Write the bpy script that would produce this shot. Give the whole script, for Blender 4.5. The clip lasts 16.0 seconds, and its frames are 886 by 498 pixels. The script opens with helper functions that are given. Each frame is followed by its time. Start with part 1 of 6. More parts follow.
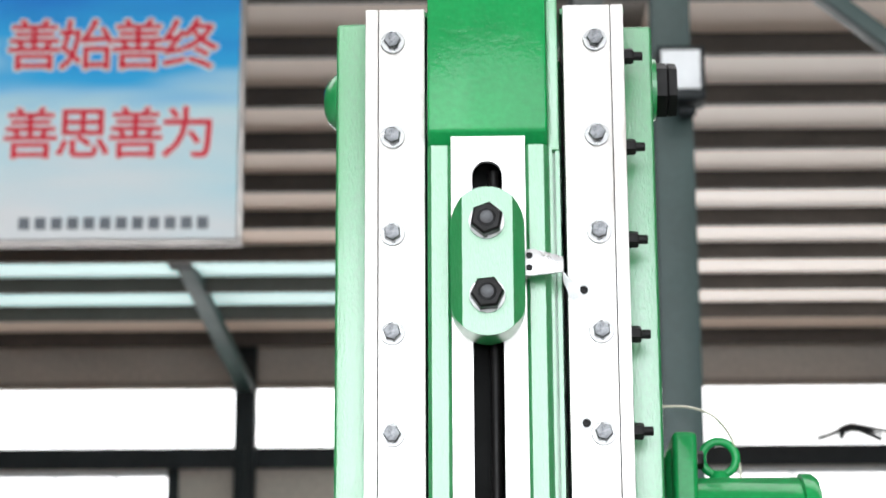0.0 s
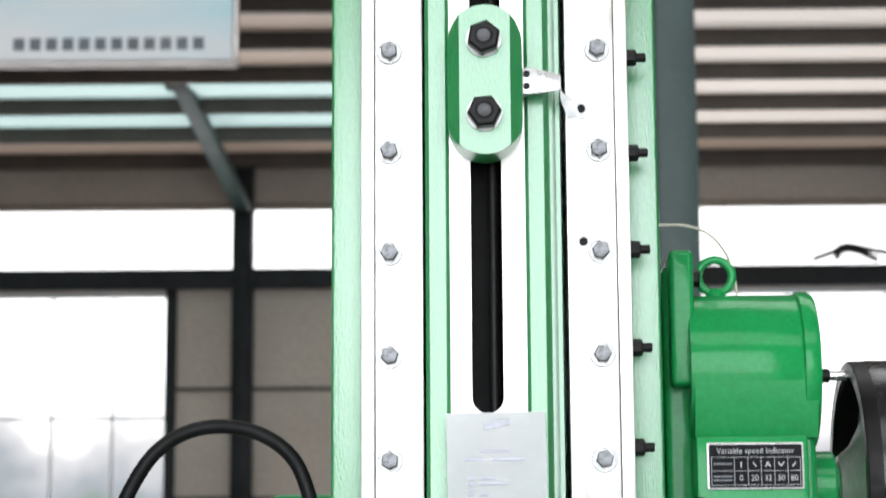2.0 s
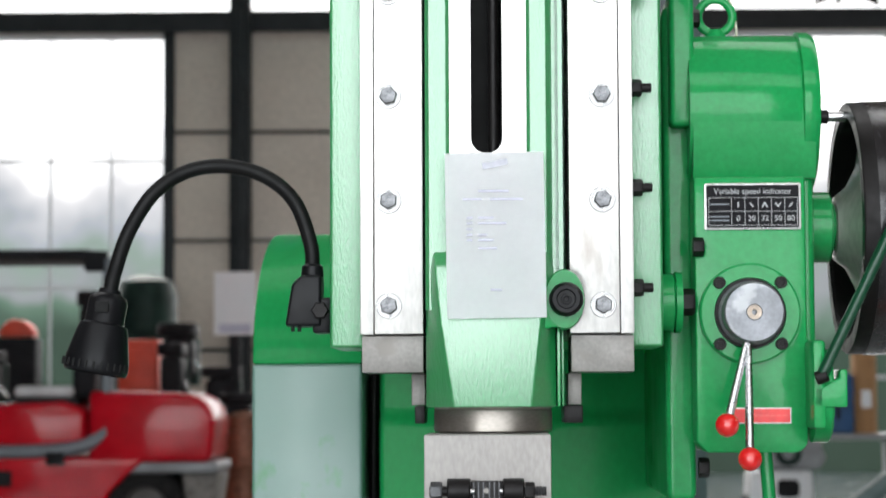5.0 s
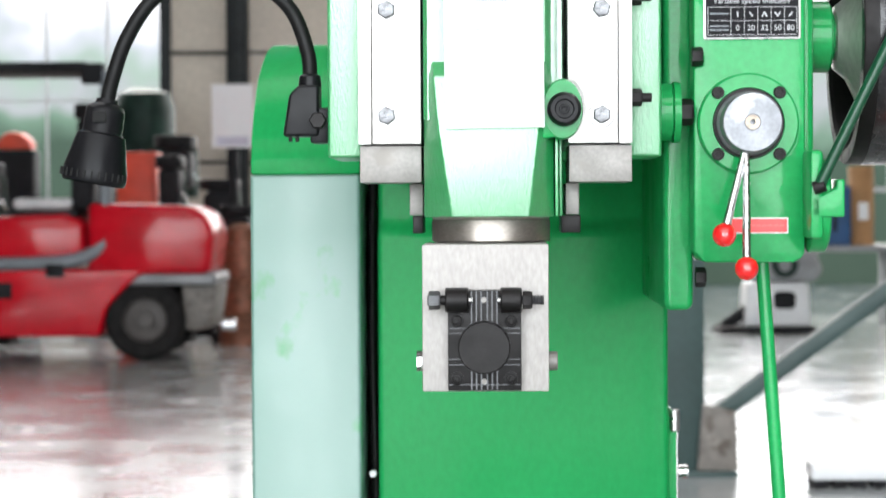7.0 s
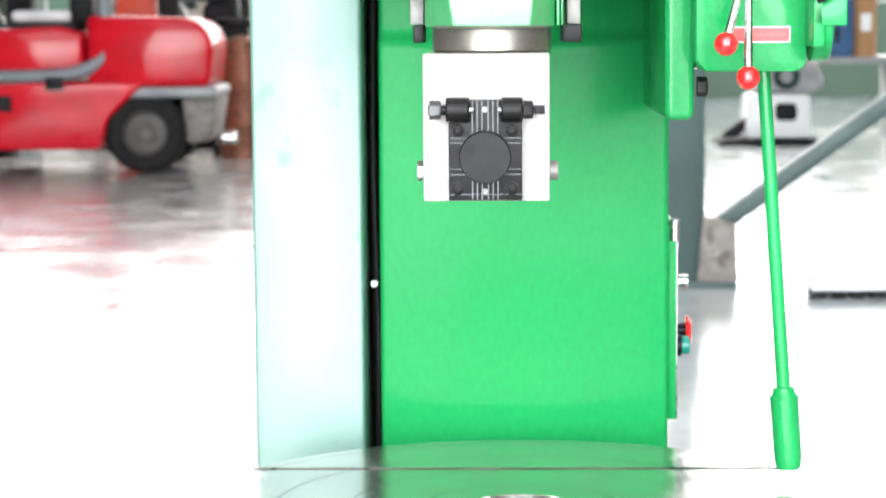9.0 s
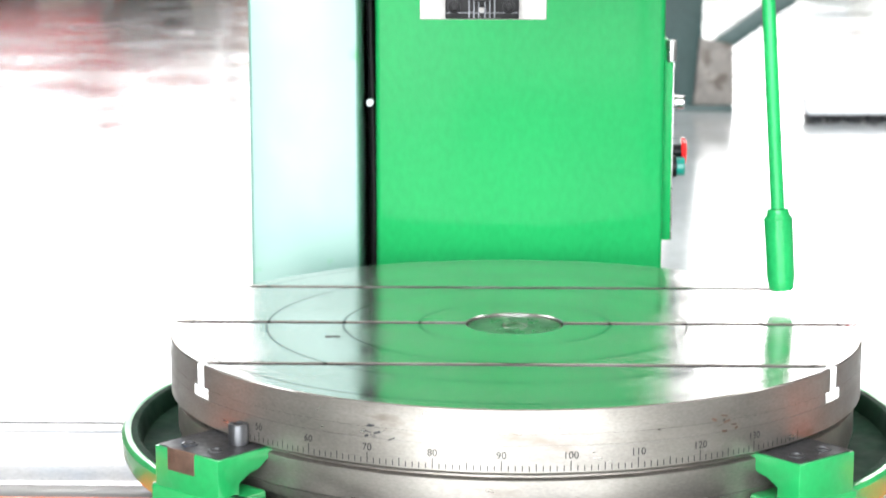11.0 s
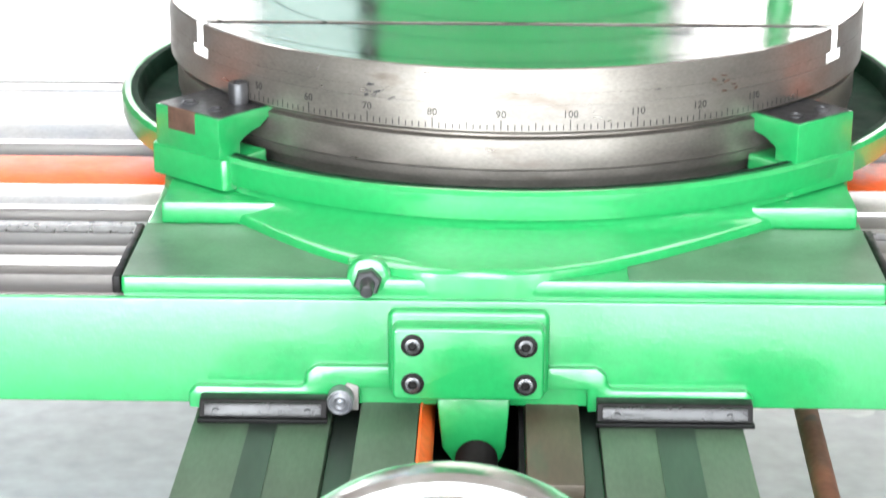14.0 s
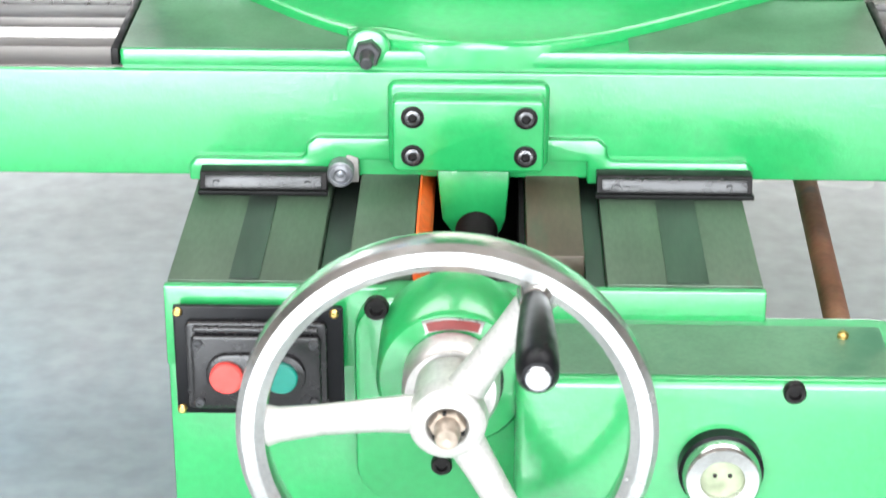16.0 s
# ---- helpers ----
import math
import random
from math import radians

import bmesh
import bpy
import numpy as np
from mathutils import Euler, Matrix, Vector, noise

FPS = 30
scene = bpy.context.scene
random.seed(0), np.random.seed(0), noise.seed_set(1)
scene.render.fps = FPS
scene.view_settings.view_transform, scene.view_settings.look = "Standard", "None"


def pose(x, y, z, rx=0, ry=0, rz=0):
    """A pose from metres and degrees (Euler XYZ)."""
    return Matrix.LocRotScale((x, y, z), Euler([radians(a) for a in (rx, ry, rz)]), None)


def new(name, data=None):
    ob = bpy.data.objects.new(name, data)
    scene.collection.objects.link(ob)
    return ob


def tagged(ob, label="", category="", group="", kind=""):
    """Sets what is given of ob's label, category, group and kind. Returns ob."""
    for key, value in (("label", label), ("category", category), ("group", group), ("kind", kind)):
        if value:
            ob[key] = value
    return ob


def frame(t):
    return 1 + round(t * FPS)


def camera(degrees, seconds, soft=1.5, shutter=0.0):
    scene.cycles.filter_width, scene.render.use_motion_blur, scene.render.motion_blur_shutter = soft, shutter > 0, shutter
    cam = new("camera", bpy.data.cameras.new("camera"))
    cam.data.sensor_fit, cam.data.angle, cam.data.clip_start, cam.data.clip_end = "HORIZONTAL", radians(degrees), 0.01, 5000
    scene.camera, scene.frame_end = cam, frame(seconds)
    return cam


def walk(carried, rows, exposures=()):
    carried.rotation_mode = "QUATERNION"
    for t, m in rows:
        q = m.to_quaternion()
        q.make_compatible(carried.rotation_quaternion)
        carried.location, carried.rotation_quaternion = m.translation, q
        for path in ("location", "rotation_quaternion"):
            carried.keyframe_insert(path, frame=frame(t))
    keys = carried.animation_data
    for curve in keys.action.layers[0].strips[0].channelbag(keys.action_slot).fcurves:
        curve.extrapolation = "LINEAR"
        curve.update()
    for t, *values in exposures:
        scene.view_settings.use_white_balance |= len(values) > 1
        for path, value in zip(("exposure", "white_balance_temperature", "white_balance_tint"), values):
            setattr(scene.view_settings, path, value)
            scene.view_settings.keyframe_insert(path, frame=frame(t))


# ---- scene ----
LENS = 22.54
cam = camera(LENS, 16.0, shutter=0.5)
EYE, REACH = 1.15, 0.028  # height of the tilting head, and the lens ahead of it
ROWS = [  # seconds, tilt, pan, lean
    (0.0, 14.965, 0.302, 0.305),
    (0.5, 14.069, 0.284, 0.32),
    (1.0, 12.945, 0.271, 0.341),
    (1.5, 11.829, 0.262, 0.361),
    (2.0, 10.363, 0.253, 0.38),
    (2.5, 9.055, 0.25, 0.399),
    (3.0, 7.831, 0.254, 0.427),
    (5.5, 2.592, 0.241, 0.241),
    (6.0, 1.294, 0.222, 0.244),
    (6.5, 0.129, 0.22, 0.269),
    (7.0, -1.059, 0.225, 0.285),
    (7.5, -2.111, 0.237, 0.321),
    (8.0, -3.275, 0.239, 0.364),
    (8.5, -4.514, 0.246, 0.382),
    (9.0, -5.883, 0.274, 0.393),
    (11.5, -11.791, 0.146, -0.082),
    (12.0, -13.247, 0.145, -0.11),
    (12.5, -14.599, 0.143, -0.128),
    (13.0, -16.119, 0.153, -0.135),
    (13.5, -17.522, 0.145, -0.141),
    (14.0, -19.113, 0.157, -0.134),
    (14.5, -20.635, 0.155, -0.117),
    (15.0, -22.175, 0.15, -0.098),
    (15.5, -23.529, 0.151, -0.079),
    (16.0, -24.891, 0.147, -0.074),
]
walk(cam, [(t, pose(0, 0, EYE, 90 + tilt, 0, pan) @ pose(0, 0, -REACH, 0, 0, -lean)) for t, tilt, pan, lean in ROWS],
     [(0.0, -0.64), (1.5, -0.70), (3.0, -0.88), (5.5, -0.62), (7.0, -0.02), (8.0, 0.38), (9.0, 0.78), (11.5, 0.66), (13.0, 0.58), (14.8, 0.72), (16.0, 0.60)])
cam.data.dof.use_dof = True
cam.data.dof.focus_distance = 1.74
cam.data.dof.aperture_fstop = 16.0

# ---- sky and large lights ----
world = bpy.data.worlds.new("sky")
scene.world = world
world.use_nodes = True
wn = world.node_tree
sky = wn.nodes.new("ShaderNodeTexSky")
sky.sky_type, sky.sun_disc, sky.sun_elevation, sky.sun_rotation = "NISHITA", False, radians(55), radians(10)
wn.links.new(sky.outputs[0], wn.nodes["Background"].inputs[0])
wn.nodes["Background"].inputs[1].default_value = 0.1


def daylight(name, x, y, z, rx, sx, sy, radiance, colour=(1.0, 0.985, 0.985)):
    """An area lamp standing in for daylight from a seen or assumed opening."""
    lamp = bpy.data.lights.new(name, "AREA")
    lamp.shape, lamp.size, lamp.size_y, lamp.color = "RECTANGLE", sx, sy, colour
    lamp.energy = radiance * math.pi * sx * sy
    ob = new(name, lamp)
    ob.matrix_basis = pose(x, y, z, rx)
    return ob


DAY = 7.5
COOL = (0.915, 0.965, 1.0)
# Unseen openings assumed behind the viewer, sized for the sheen on the machine.
daylight("rear_left_daylight", -3.9, -8.2, 3.05, 90, 4.4, 6.1, DAY * 1.6, COOL)
daylight("rear_right_daylight", 2.1, -8.2, 3.2, 90, 7.6, 6.0, DAY * 1.2, COOL)
# Two unseen overhead fills, added to brighten the machine, sign and floor.
daylight("front_overhead_fill", 0, -3.4, 6.9, 0, 14.0, 3.6, DAY * 0.42)
daylight("middle_overhead_fill", 0, 5.2, 7.2, 0, 14.0, 3.0, DAY * 0.6)
daylight("far_window_daylight", 0, 23.6, 3.2, -90, 14.0, 3.6, 4.5)

sun = bpy.data.lights.new("sun", "SUN")
sun.energy, sun.angle, sun.color = 4.0, radians(0.5), (1.0, 0.93, 0.84)
new("sun", sun).matrix_basis = pose(0, 40, 30, -35, 0, 10)

# ---- materials ----


def mat(name, col, rough=0.5, metal=0.0, vary=0.12, big=6.0, fine=160.0, relief=0.0, depth=0.0006, coat=0.0,
        stain=None, stain_at=0.62, stain_scale=3.0, stretch=(1, 1, 1), grime=0.1, haze=0.14, film=1.5, gloss=0.5, orange=0.0):
    m = bpy.data.materials.new(name)
    m.use_nodes = True
    t = m.node_tree
    n, link = t.nodes, t.links.new
    b = n["Principled BSDF"]
    co = n.new("ShaderNodeTexCoord")
    mp = n.new("ShaderNodeMapping")
    mp.inputs["Scale"].default_value = stretch
    link(co.outputs["Object"], mp.inputs["Vector"])

    def noise_tex(scale, detail=4.0):
        q = n.new("ShaderNodeTexNoise")
        q.inputs["Scale"].default_value, q.inputs["Detail"].default_value = scale, detail
        link(mp.outputs[0], q.inputs["Vector"])
        return q.outputs["Fac"]

    def ramp(src, a, c, e0, e1):
        r = n.new("ShaderNodeValToRGB")
        r.color_ramp.elements[0].position, r.color_ramp.elements[1].position = a, c
        r.color_ramp.elements[0].color, r.color_ramp.elements[1].color = (*e0, 1), (*e1, 1)
        link(src, r.inputs[0])
        return r.outputs[0]

    def mix(fac, a, c):
        x = n.new("ShaderNodeMix")
        x.data_type = "RGBA"
        link(fac, x.inputs[0])
        link(a, x.inputs[6])
        x.inputs[7].default_value = c
        return x.outputs[2]

    lo, hi = [c * (1 - vary) for c in col], [min(1, c * (1 + vary)) for c in col]
    base = ramp(noise_tex(big), 0.32, 0.68, lo, hi)
    speck = ramp(noise_tex(fine, 2.0), 0.3, 0.7, (1 - grime,) * 3, (1 + grime,) * 3)
    mul = n.new("ShaderNodeMix")
    mul.data_type, mul.blend_type = "RGBA", "MULTIPLY"
    mul.inputs[0].default_value = 1.0
    link(base, mul.inputs[6])
    link(speck, mul.inputs[7])
    out = mul.outputs[2]
    if stain:
        out = mix(ramp(noise_tex(stain_scale, 6.0), stain_at, stain_at + 0.08, (0, 0, 0), (1, 1, 1)), out, (*stain, 1))
    link(out, b.inputs["Base Color"])
    rr = ramp(noise_tex(big * 2.3), 0.3, 0.7, (max(0.02, rough - 0.07),) * 3, (min(1, rough + 0.09),) * 3)
    link(rr, b.inputs["Roughness"])
    b.inputs["Metallic"].default_value = metal
    b.inputs["Coat Weight"].default_value, b.inputs["Specular IOR Level"].default_value = coat, gloss
    b.inputs["Coat Roughness"].default_value, b.inputs["Coat IOR"].default_value = haze, film
    if relief:
        bp = n.new("ShaderNodeBump")
        bp.inputs["Strength"].default_value, bp.inputs["Distance"].default_value = relief, depth
        link(noise_tex(fine, 3.0), bp.inputs["Height"])
        link(bp.outputs[0], b.inputs["Normal"])
        if orange:
            op = n.new("ShaderNodeBump")
            op.inputs["Strength"].default_value, op.inputs["Distance"].default_value = relief, depth * orange
            link(noise_tex(fine, 3.0), op.inputs["Height"])
            link(op.outputs[0], b.inputs["Coat Normal"])
    return m


def glow(name, col, strength):
    m = bpy.data.materials.new(name)
    m.use_nodes = True
    b = m.node_tree.nodes["Principled BSDF"]
    b.inputs["Base Color"].default_value = (*col, 1)
    b.inputs["Emission Color"].default_value, b.inputs["Emission Strength"].default_value = (*col, 1), strength
    return m


GREEN = (0.011, 0.25, 0.066)
M_PAINT = mat("glossy green enamel", GREEN, 0.4, vary=0.1, big=7, fine=150, relief=0.45, depth=0.0006, coat=1.0, grime=0.06, haze=0.18, film=1.65, gloss=0.3, orange=0.9)
M_GEAR = mat("green enamel on machined casting", GREEN, 0.42, vary=0.14, big=9, fine=190, relief=0.35, depth=0.0006, coat=0.5, grime=0.08, haze=0.09, gloss=0.02, orange=0.9)
M_SATIN = mat("satin green enamel", GREEN, 0.42, vary=0.09, big=4, fine=150, relief=0.35, depth=0.0007, coat=0.10, grime=0.06, haze=0.12, gloss=0.02, orange=0.8, stretch=(1, 1, 0.6))
M_CAST = mat("green enamel on rough casting", GREEN, 0.4, vary=0.1, big=7, fine=520, relief=0.8, depth=0.0012, coat=1.0, stretch=(1, 1, 0.33), grime=0.1, haze=0.30, film=2.2, gloss=0.25, orange=0.45)
# Pale cloud colour imitates both a hazy film and the cheek's sheen.
M_CHEEK = mat("green enamel with film and sheen clouds", GREEN, 0.4, vary=0.2, big=9, fine=40, relief=0.3, depth=0.0008, coat=1.0, grime=0.06, haze=0.42, film=1.5, orange=0.9, stain=(0.125, 0.24, 0.20), stain_at=0.29, stain_scale=17, stretch=(1, 1, 0.7))
M_DULL = mat("oil-wiped green enamel", (0.075, 0.155, 0.09), 0.4, vary=0.25, big=12, fine=300, coat=0.25, stain=(0.03, 0.10, 0.055), stain_at=0.60, stain_scale=11)
M_SUMP = mat("near-black green tray floor", (0.006, 0.022, 0.012), 0.7, vary=0.3, big=20, gloss=0.12)
M_DARKGREEN = mat("dark green enamel", (0.005, 0.05, 0.022), 0.3, vary=0.15, coat=0.2, gloss=0.25)
M_WAY = mat("scraped oily iron way", (0.055, 0.085, 0.055), 0.42, 0.3, vary=0.2, big=14, fine=350, stretch=(1, 0.25, 1), stain=(0.07, 0.06, 0.045), stain_at=0.66, stain_scale=18)
M_WAYDARK = mat("dark turcite way", (0.014, 0.02, 0.016), 0.4, vary=0.3, big=20, fine=300, stretch=(1, 0.15, 1))
M_STEEL = mat("ground steel", (0.54, 0.52, 0.50), 0.36, 0.8, vary=0.07, big=9, fine=240, relief=0.06, depth=0.0002, stain=(0.36, 0.32, 0.29), stain_at=0.64, stain_scale=16, stretch=(1, 1, 0.35))
M_BLOCK = mat("milled steel block", (0.33, 0.31, 0.295), 0.55, 0.05, vary=0.06, big=12, fine=320, stretch=(1, 1, 0.4), relief=0.05, depth=0.0002)
M_CAP = mat("grey cast iron", (0.23, 0.218, 0.205), 0.52, 0.45, vary=0.15, big=22, fine=300, stain=(0.20, 0.185, 0.17), stain_at=0.6, stain_scale=30)
M_TURNED = mat("turned iron rim", (0.27, 0.245, 0.22), 0.34, 0.85, vary=0.16, big=10, fine=260, stretch=(1, 1, 3), stain=(0.21, 0.175, 0.15), stain_at=0.63, stain_scale=15, grime=0.1)
M_PLUG = mat("stained iron plug", (0.20, 0.195, 0.18), 0.3, 0.8, vary=0.35, big=45, fine=260, stain=(0.10, 0.085, 0.07), stain_at=0.54, stain_scale=60)
M_BLACK = mat("black oxide steel", (0.011, 0.010, 0.010), 0.42, 0.3, vary=0.25, big=40, fine=400, gloss=0.18)
M_BOLT = mat("grey oxide bolt", (0.055, 0.055, 0.058), 0.34, 0.6, vary=0.25, big=60, fine=500)
M_HEX = mat("worn zinc bolt head", (0.12, 0.12, 0.125), 0.3, 0.85, vary=0.45, big=130, fine=500, relief=0.2, depth=0.0004)
M_ZINC = mat("zinc washer", (0.36, 0.355, 0.35), 0.3, 0.9, vary=0.08, big=60)
M_DISC = mat("brushed steel disc", (0.21, 0.215, 0.23), 0.45, 0.75, vary=0.15, big=25, fine=300, stain=(0.32, 0.325, 0.335), stain_at=0.55, stain_scale=40)
M_CHROME = mat("chrome", (0.62, 0.62, 0.63), 0.24, 1.0, vary=0.04, big=30, fine=300)
M_WHEEL = mat("polished aluminium", (0.60, 0.60, 0.59), 0.19, 0.95, vary=0.06, big=20, fine=400, relief=0.03, depth=0.0002)
M_CASTALU = mat("sand-cast aluminium", (0.50, 0.485, 0.46), 0.42, 0.5, vary=0.12, big=30, fine=350, relief=0.2, depth=0.0006)
M_PLASTIC = mat("black plastic", (0.006, 0.006, 0.007), 0.34, vary=0.2, big=30, fine=500, gloss=0.15)
M_RUBBER = mat("black corrugated hose", (0.006, 0.006, 0.006), 0.45, vary=0.2, big=30, gloss=0.14)
M_OXIDE = mat("glossy black steel", (0.012, 0.011, 0.012), 0.22, vary=0.3, big=60, gloss=0.5)
# Near-black colour that stands in for the shade inside slots and gaps.
M_VOID = mat("black for recess shade and lamp trim", (0.004, 0.004, 0.004), 0.9, vary=0.1)
M_RED = mat("red plastic", (0.62, 0.012, 0.012), 0.22, vary=0.05, coat=0.6)
M_SALMON = mat("faded red button", (0.75, 0.07, 0.06), 0.35, vary=0.05)
M_TEAL = mat("green button", (0.004, 0.17, 0.13), 0.3, vary=0.05)
M_ORANGE = mat("orange primer", (0.80, 0.11, 0.015), 0.45, vary=0.12, big=14)
M_PAPER = mat("white paper", (0.93, 0.93, 0.95), 0.8, vary=0.015, big=20, grime=0.01)
M_INK = mat("faint violet print", (0.60, 0.59, 0.70), 0.8, vary=0.1)
M_TAPE = mat("grey tape", (0.46, 0.46, 0.52), 0.4, vary=0.15, big=80)
M_FILM = mat("pale tape", (0.72, 0.72, 0.72), 0.45, vary=0.06, big=80)
M_PLATE = mat("black name plate", (0.010, 0.009, 0.011), 0.6, vary=0.15, gloss=0.12)
M_PRINT = mat("grey-white plate print", (0.42, 0.42, 0.43), 0.5, vary=0.1)
M_REDPLATE = mat("red label", (0.72, 0.03, 0.03), 0.4, vary=0.06)
M_MAROON = mat("maroon plate", (0.16, 0.022, 0.02), 0.35, vary=0.15, big=60)
M_BRASS = mat("brass", (0.72, 0.47, 0.16), 0.28, 1.0, vary=0.1, big=60)
M_RUST = mat("rusty shaft", (0.24, 0.10, 0.06), 0.5, 0.4, vary=0.3, big=20, fine=200, stain=(0.16, 0.09, 0.07), stain_scale=25)
M_NOTCH = mat("brown bare iron", (0.12, 0.07, 0.05), 0.5, 0.5, vary=0.25, big=60)
M_RIB = mat("brown-stained iron rib", (0.06, 0.045, 0.03), 0.45, 0.3, vary=0.25, big=16, fine=300, stretch=(1, 0.25, 1), stain=(0.04, 0.06, 0.035), stain_at=0.55, stain_scale=18)
M_BUSH = mat("brown-grey shaft end", (0.33, 0.27, 0.22), 0.42, 0.6, vary=0.3, big=90, fine=400)
M_GREYWAY = mat("dark oily cross way", (0.10, 0.09, 0.082), 0.42, 0.4, vary=0.2, big=10, fine=260, stretch=(0.2, 1, 1))
M_WAYGREEN = mat("worn green-grey way strip", (0.028, 0.045, 0.032), 0.42, 0.3, vary=0.2, big=14, fine=350, stretch=(1, 0.2, 1))
M_OIL = mat("pale oil behind glass", (0.26, 0.29, 0.19), 0.4, vary=0.25, big=60)
M_WIRE = mat("beige wire", (0.62, 0.58, 0.48), 0.6)
M_GRAD = mat("engraved black line", (0.03, 0.027, 0.025), 0.6)

# the hall
M_FLOOR = mat("grey-green epoxy floor", (0.36, 0.385, 0.39), 0.20, vary=0.12, big=0.9, fine=30, coat=0.3, stain=(0.33, 0.36, 0.365), stain_at=0.6, stain_scale=1.6)
M_WALL = mat("beige sheet wall", (0.62, 0.54, 0.47), 0.6, vary=0.08, big=0.8, fine=20)
M_DARKSTEEL = mat("dark steel frame", (0.018, 0.021, 0.023), 0.5, vary=0.2, big=3, fine=40, gloss=0.25)
M_COLUMN = mat("slate green painted steel", (0.035, 0.065, 0.062), 0.45, vary=0.15, big=3, fine=60)
M_WORN = mat("worn dusty steel", (0.17, 0.155, 0.14), 0.6, vary=0.3, big=14, fine=60, stain=(0.09, 0.075, 0.06), stain_at=0.55, stain_scale=20)
M_PURLIN = mat("brown-grey purlin", (0.075, 0.06, 0.05), 0.55, vary=0.15, big=2, fine=30)
M_SHEET = mat("roof sheet", (0.30, 0.24, 0.20), 0.55, vary=0.12, big=0.8, fine=12)
# Daylight on the roof sheets is put into emission, in steps of strength.
M_LIGHTSHEET = glow("roof sheet with daylight as glow", (0.95, 0.86, 0.80), 0.42)
M_MIDSHEET = glow("half-strength glow sheet", (0.90, 0.78, 0.70), 0.17)
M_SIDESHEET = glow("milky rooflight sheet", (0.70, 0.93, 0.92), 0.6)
M_DIMSHEET = glow("faint brown glow sheet", (0.62, 0.49, 0.40), 0.10)
M_SIGNEDGE = mat("aluminium sign edge", (0.45, 0.42, 0.40), 0.4, 0.6, vary=0.1)
M_SIGNRED = mat("sign red", (0.80, 0.02, 0.05), 0.5, vary=0.03)
M_SIGNHALO = mat("sign white", (0.85, 0.88, 0.92), 0.5, vary=0.02)
M_SIGNGREY = mat("sign grey print", (0.16, 0.18, 0.21), 0.5, vary=0.1)
M_FORKRED = mat("forklift red", (0.52, 0.003, 0.014), 0.3, vary=0.14, big=5, fine=60, coat=0.4, haze=0.08, gloss=0.05)
M_TYRE = mat("tyre rubber", (0.016, 0.015, 0.015), 0.75, vary=0.25, big=14, gloss=0.15)
M_RIM = mat("dusty rim", (0.10, 0.09, 0.085), 0.6, vary=0.2, big=12)
M_FORKGREY = mat("grey painted tube", (0.17, 0.19, 0.21), 0.4, vary=0.1)
M_SEAT = mat("worn pale seat", (0.6, 0.6, 0.6), 0.6, vary=0.15)
M_CLUTTER_RED = mat("orange-red steel", (0.72, 0.07, 0.03), 0.5, vary=0.12)
M_CLUTTER_DARK = mat("dark machine iron", (0.013, 0.013, 0.015), 0.6, vary=0.3, big=6, gloss=0.15)
M_IRON = mat("grey casting", (0.27, 0.28, 0.29), 0.5, vary=0.2, big=6)
M_CASING = mat("dark green machine paint", (0.012, 0.03, 0.024), 0.5, vary=0.3, big=6, gloss=0.2)
M_BLUE = mat("blue steel", (0.03, 0.09, 0.22), 0.45, vary=0.15)
M_CARDBOARD = mat("brown cardboard", (0.40, 0.22, 0.10), 0.8, vary=0.12)
M_PALE = mat("pale plastic sheet", (0.78, 0.80, 0.82), 0.35, vary=0.06)


def sign_face():
    m = bpy.data.materials.new("blue sky print")
    m.use_nodes = True
    t = m.node_tree
    n, link = t.nodes, t.links.new
    co = n.new("ShaderNodeTexCoord")
    sep = n.new("ShaderNodeSeparateXYZ")
    link(co.outputs["Object"], sep.inputs[0])
    nz = n.new("ShaderNodeTexNoise")
    mp = n.new("ShaderNodeMapping")
    mp.inputs["Rotation"].default_value = (0, radians(28), 0)
    mp.inputs["Scale"].default_value = (0.7, 1, 3.2)
    link(co.outputs["Object"], mp.inputs[0])
    link(mp.outputs[0], nz.inputs["Vector"])
    nz.inputs["Scale"].default_value = 1.0
    add = n.new("ShaderNodeMath")
    add.operation = "MULTIPLY_ADD"
    link(nz.outputs["Fac"], add.inputs[0])
    add.inputs[1].default_value = 1.4
    link(sep.outputs["Z"], add.inputs[2])
    mr = n.new("ShaderNodeMapRange")
    mr.inputs["From Min"].default_value, mr.inputs["From Max"].default_value = 0.75, 2.5
    link(add.outputs[0], mr.inputs["Value"])
    r = n.new("ShaderNodeValToRGB")
    e = r.color_ramp.elements
    e[0].color, e[1].color = (0.93, 0.95, 0.97, 1), (0.01, 0.2, 0.8, 1)
    k = e.new(0.35)
    k.color = (0.66, 0.92, 1.0, 1)
    k = e.new(0.62)
    k.color = (0.03, 0.52, 1.0, 1)
    link(mr.outputs[0], r.inputs[0])
    link(r.outputs[0], n["Principled BSDF"].inputs["Base Color"])
    n["Principled BSDF"].inputs["Roughness"].default_value = 0.65
    return m


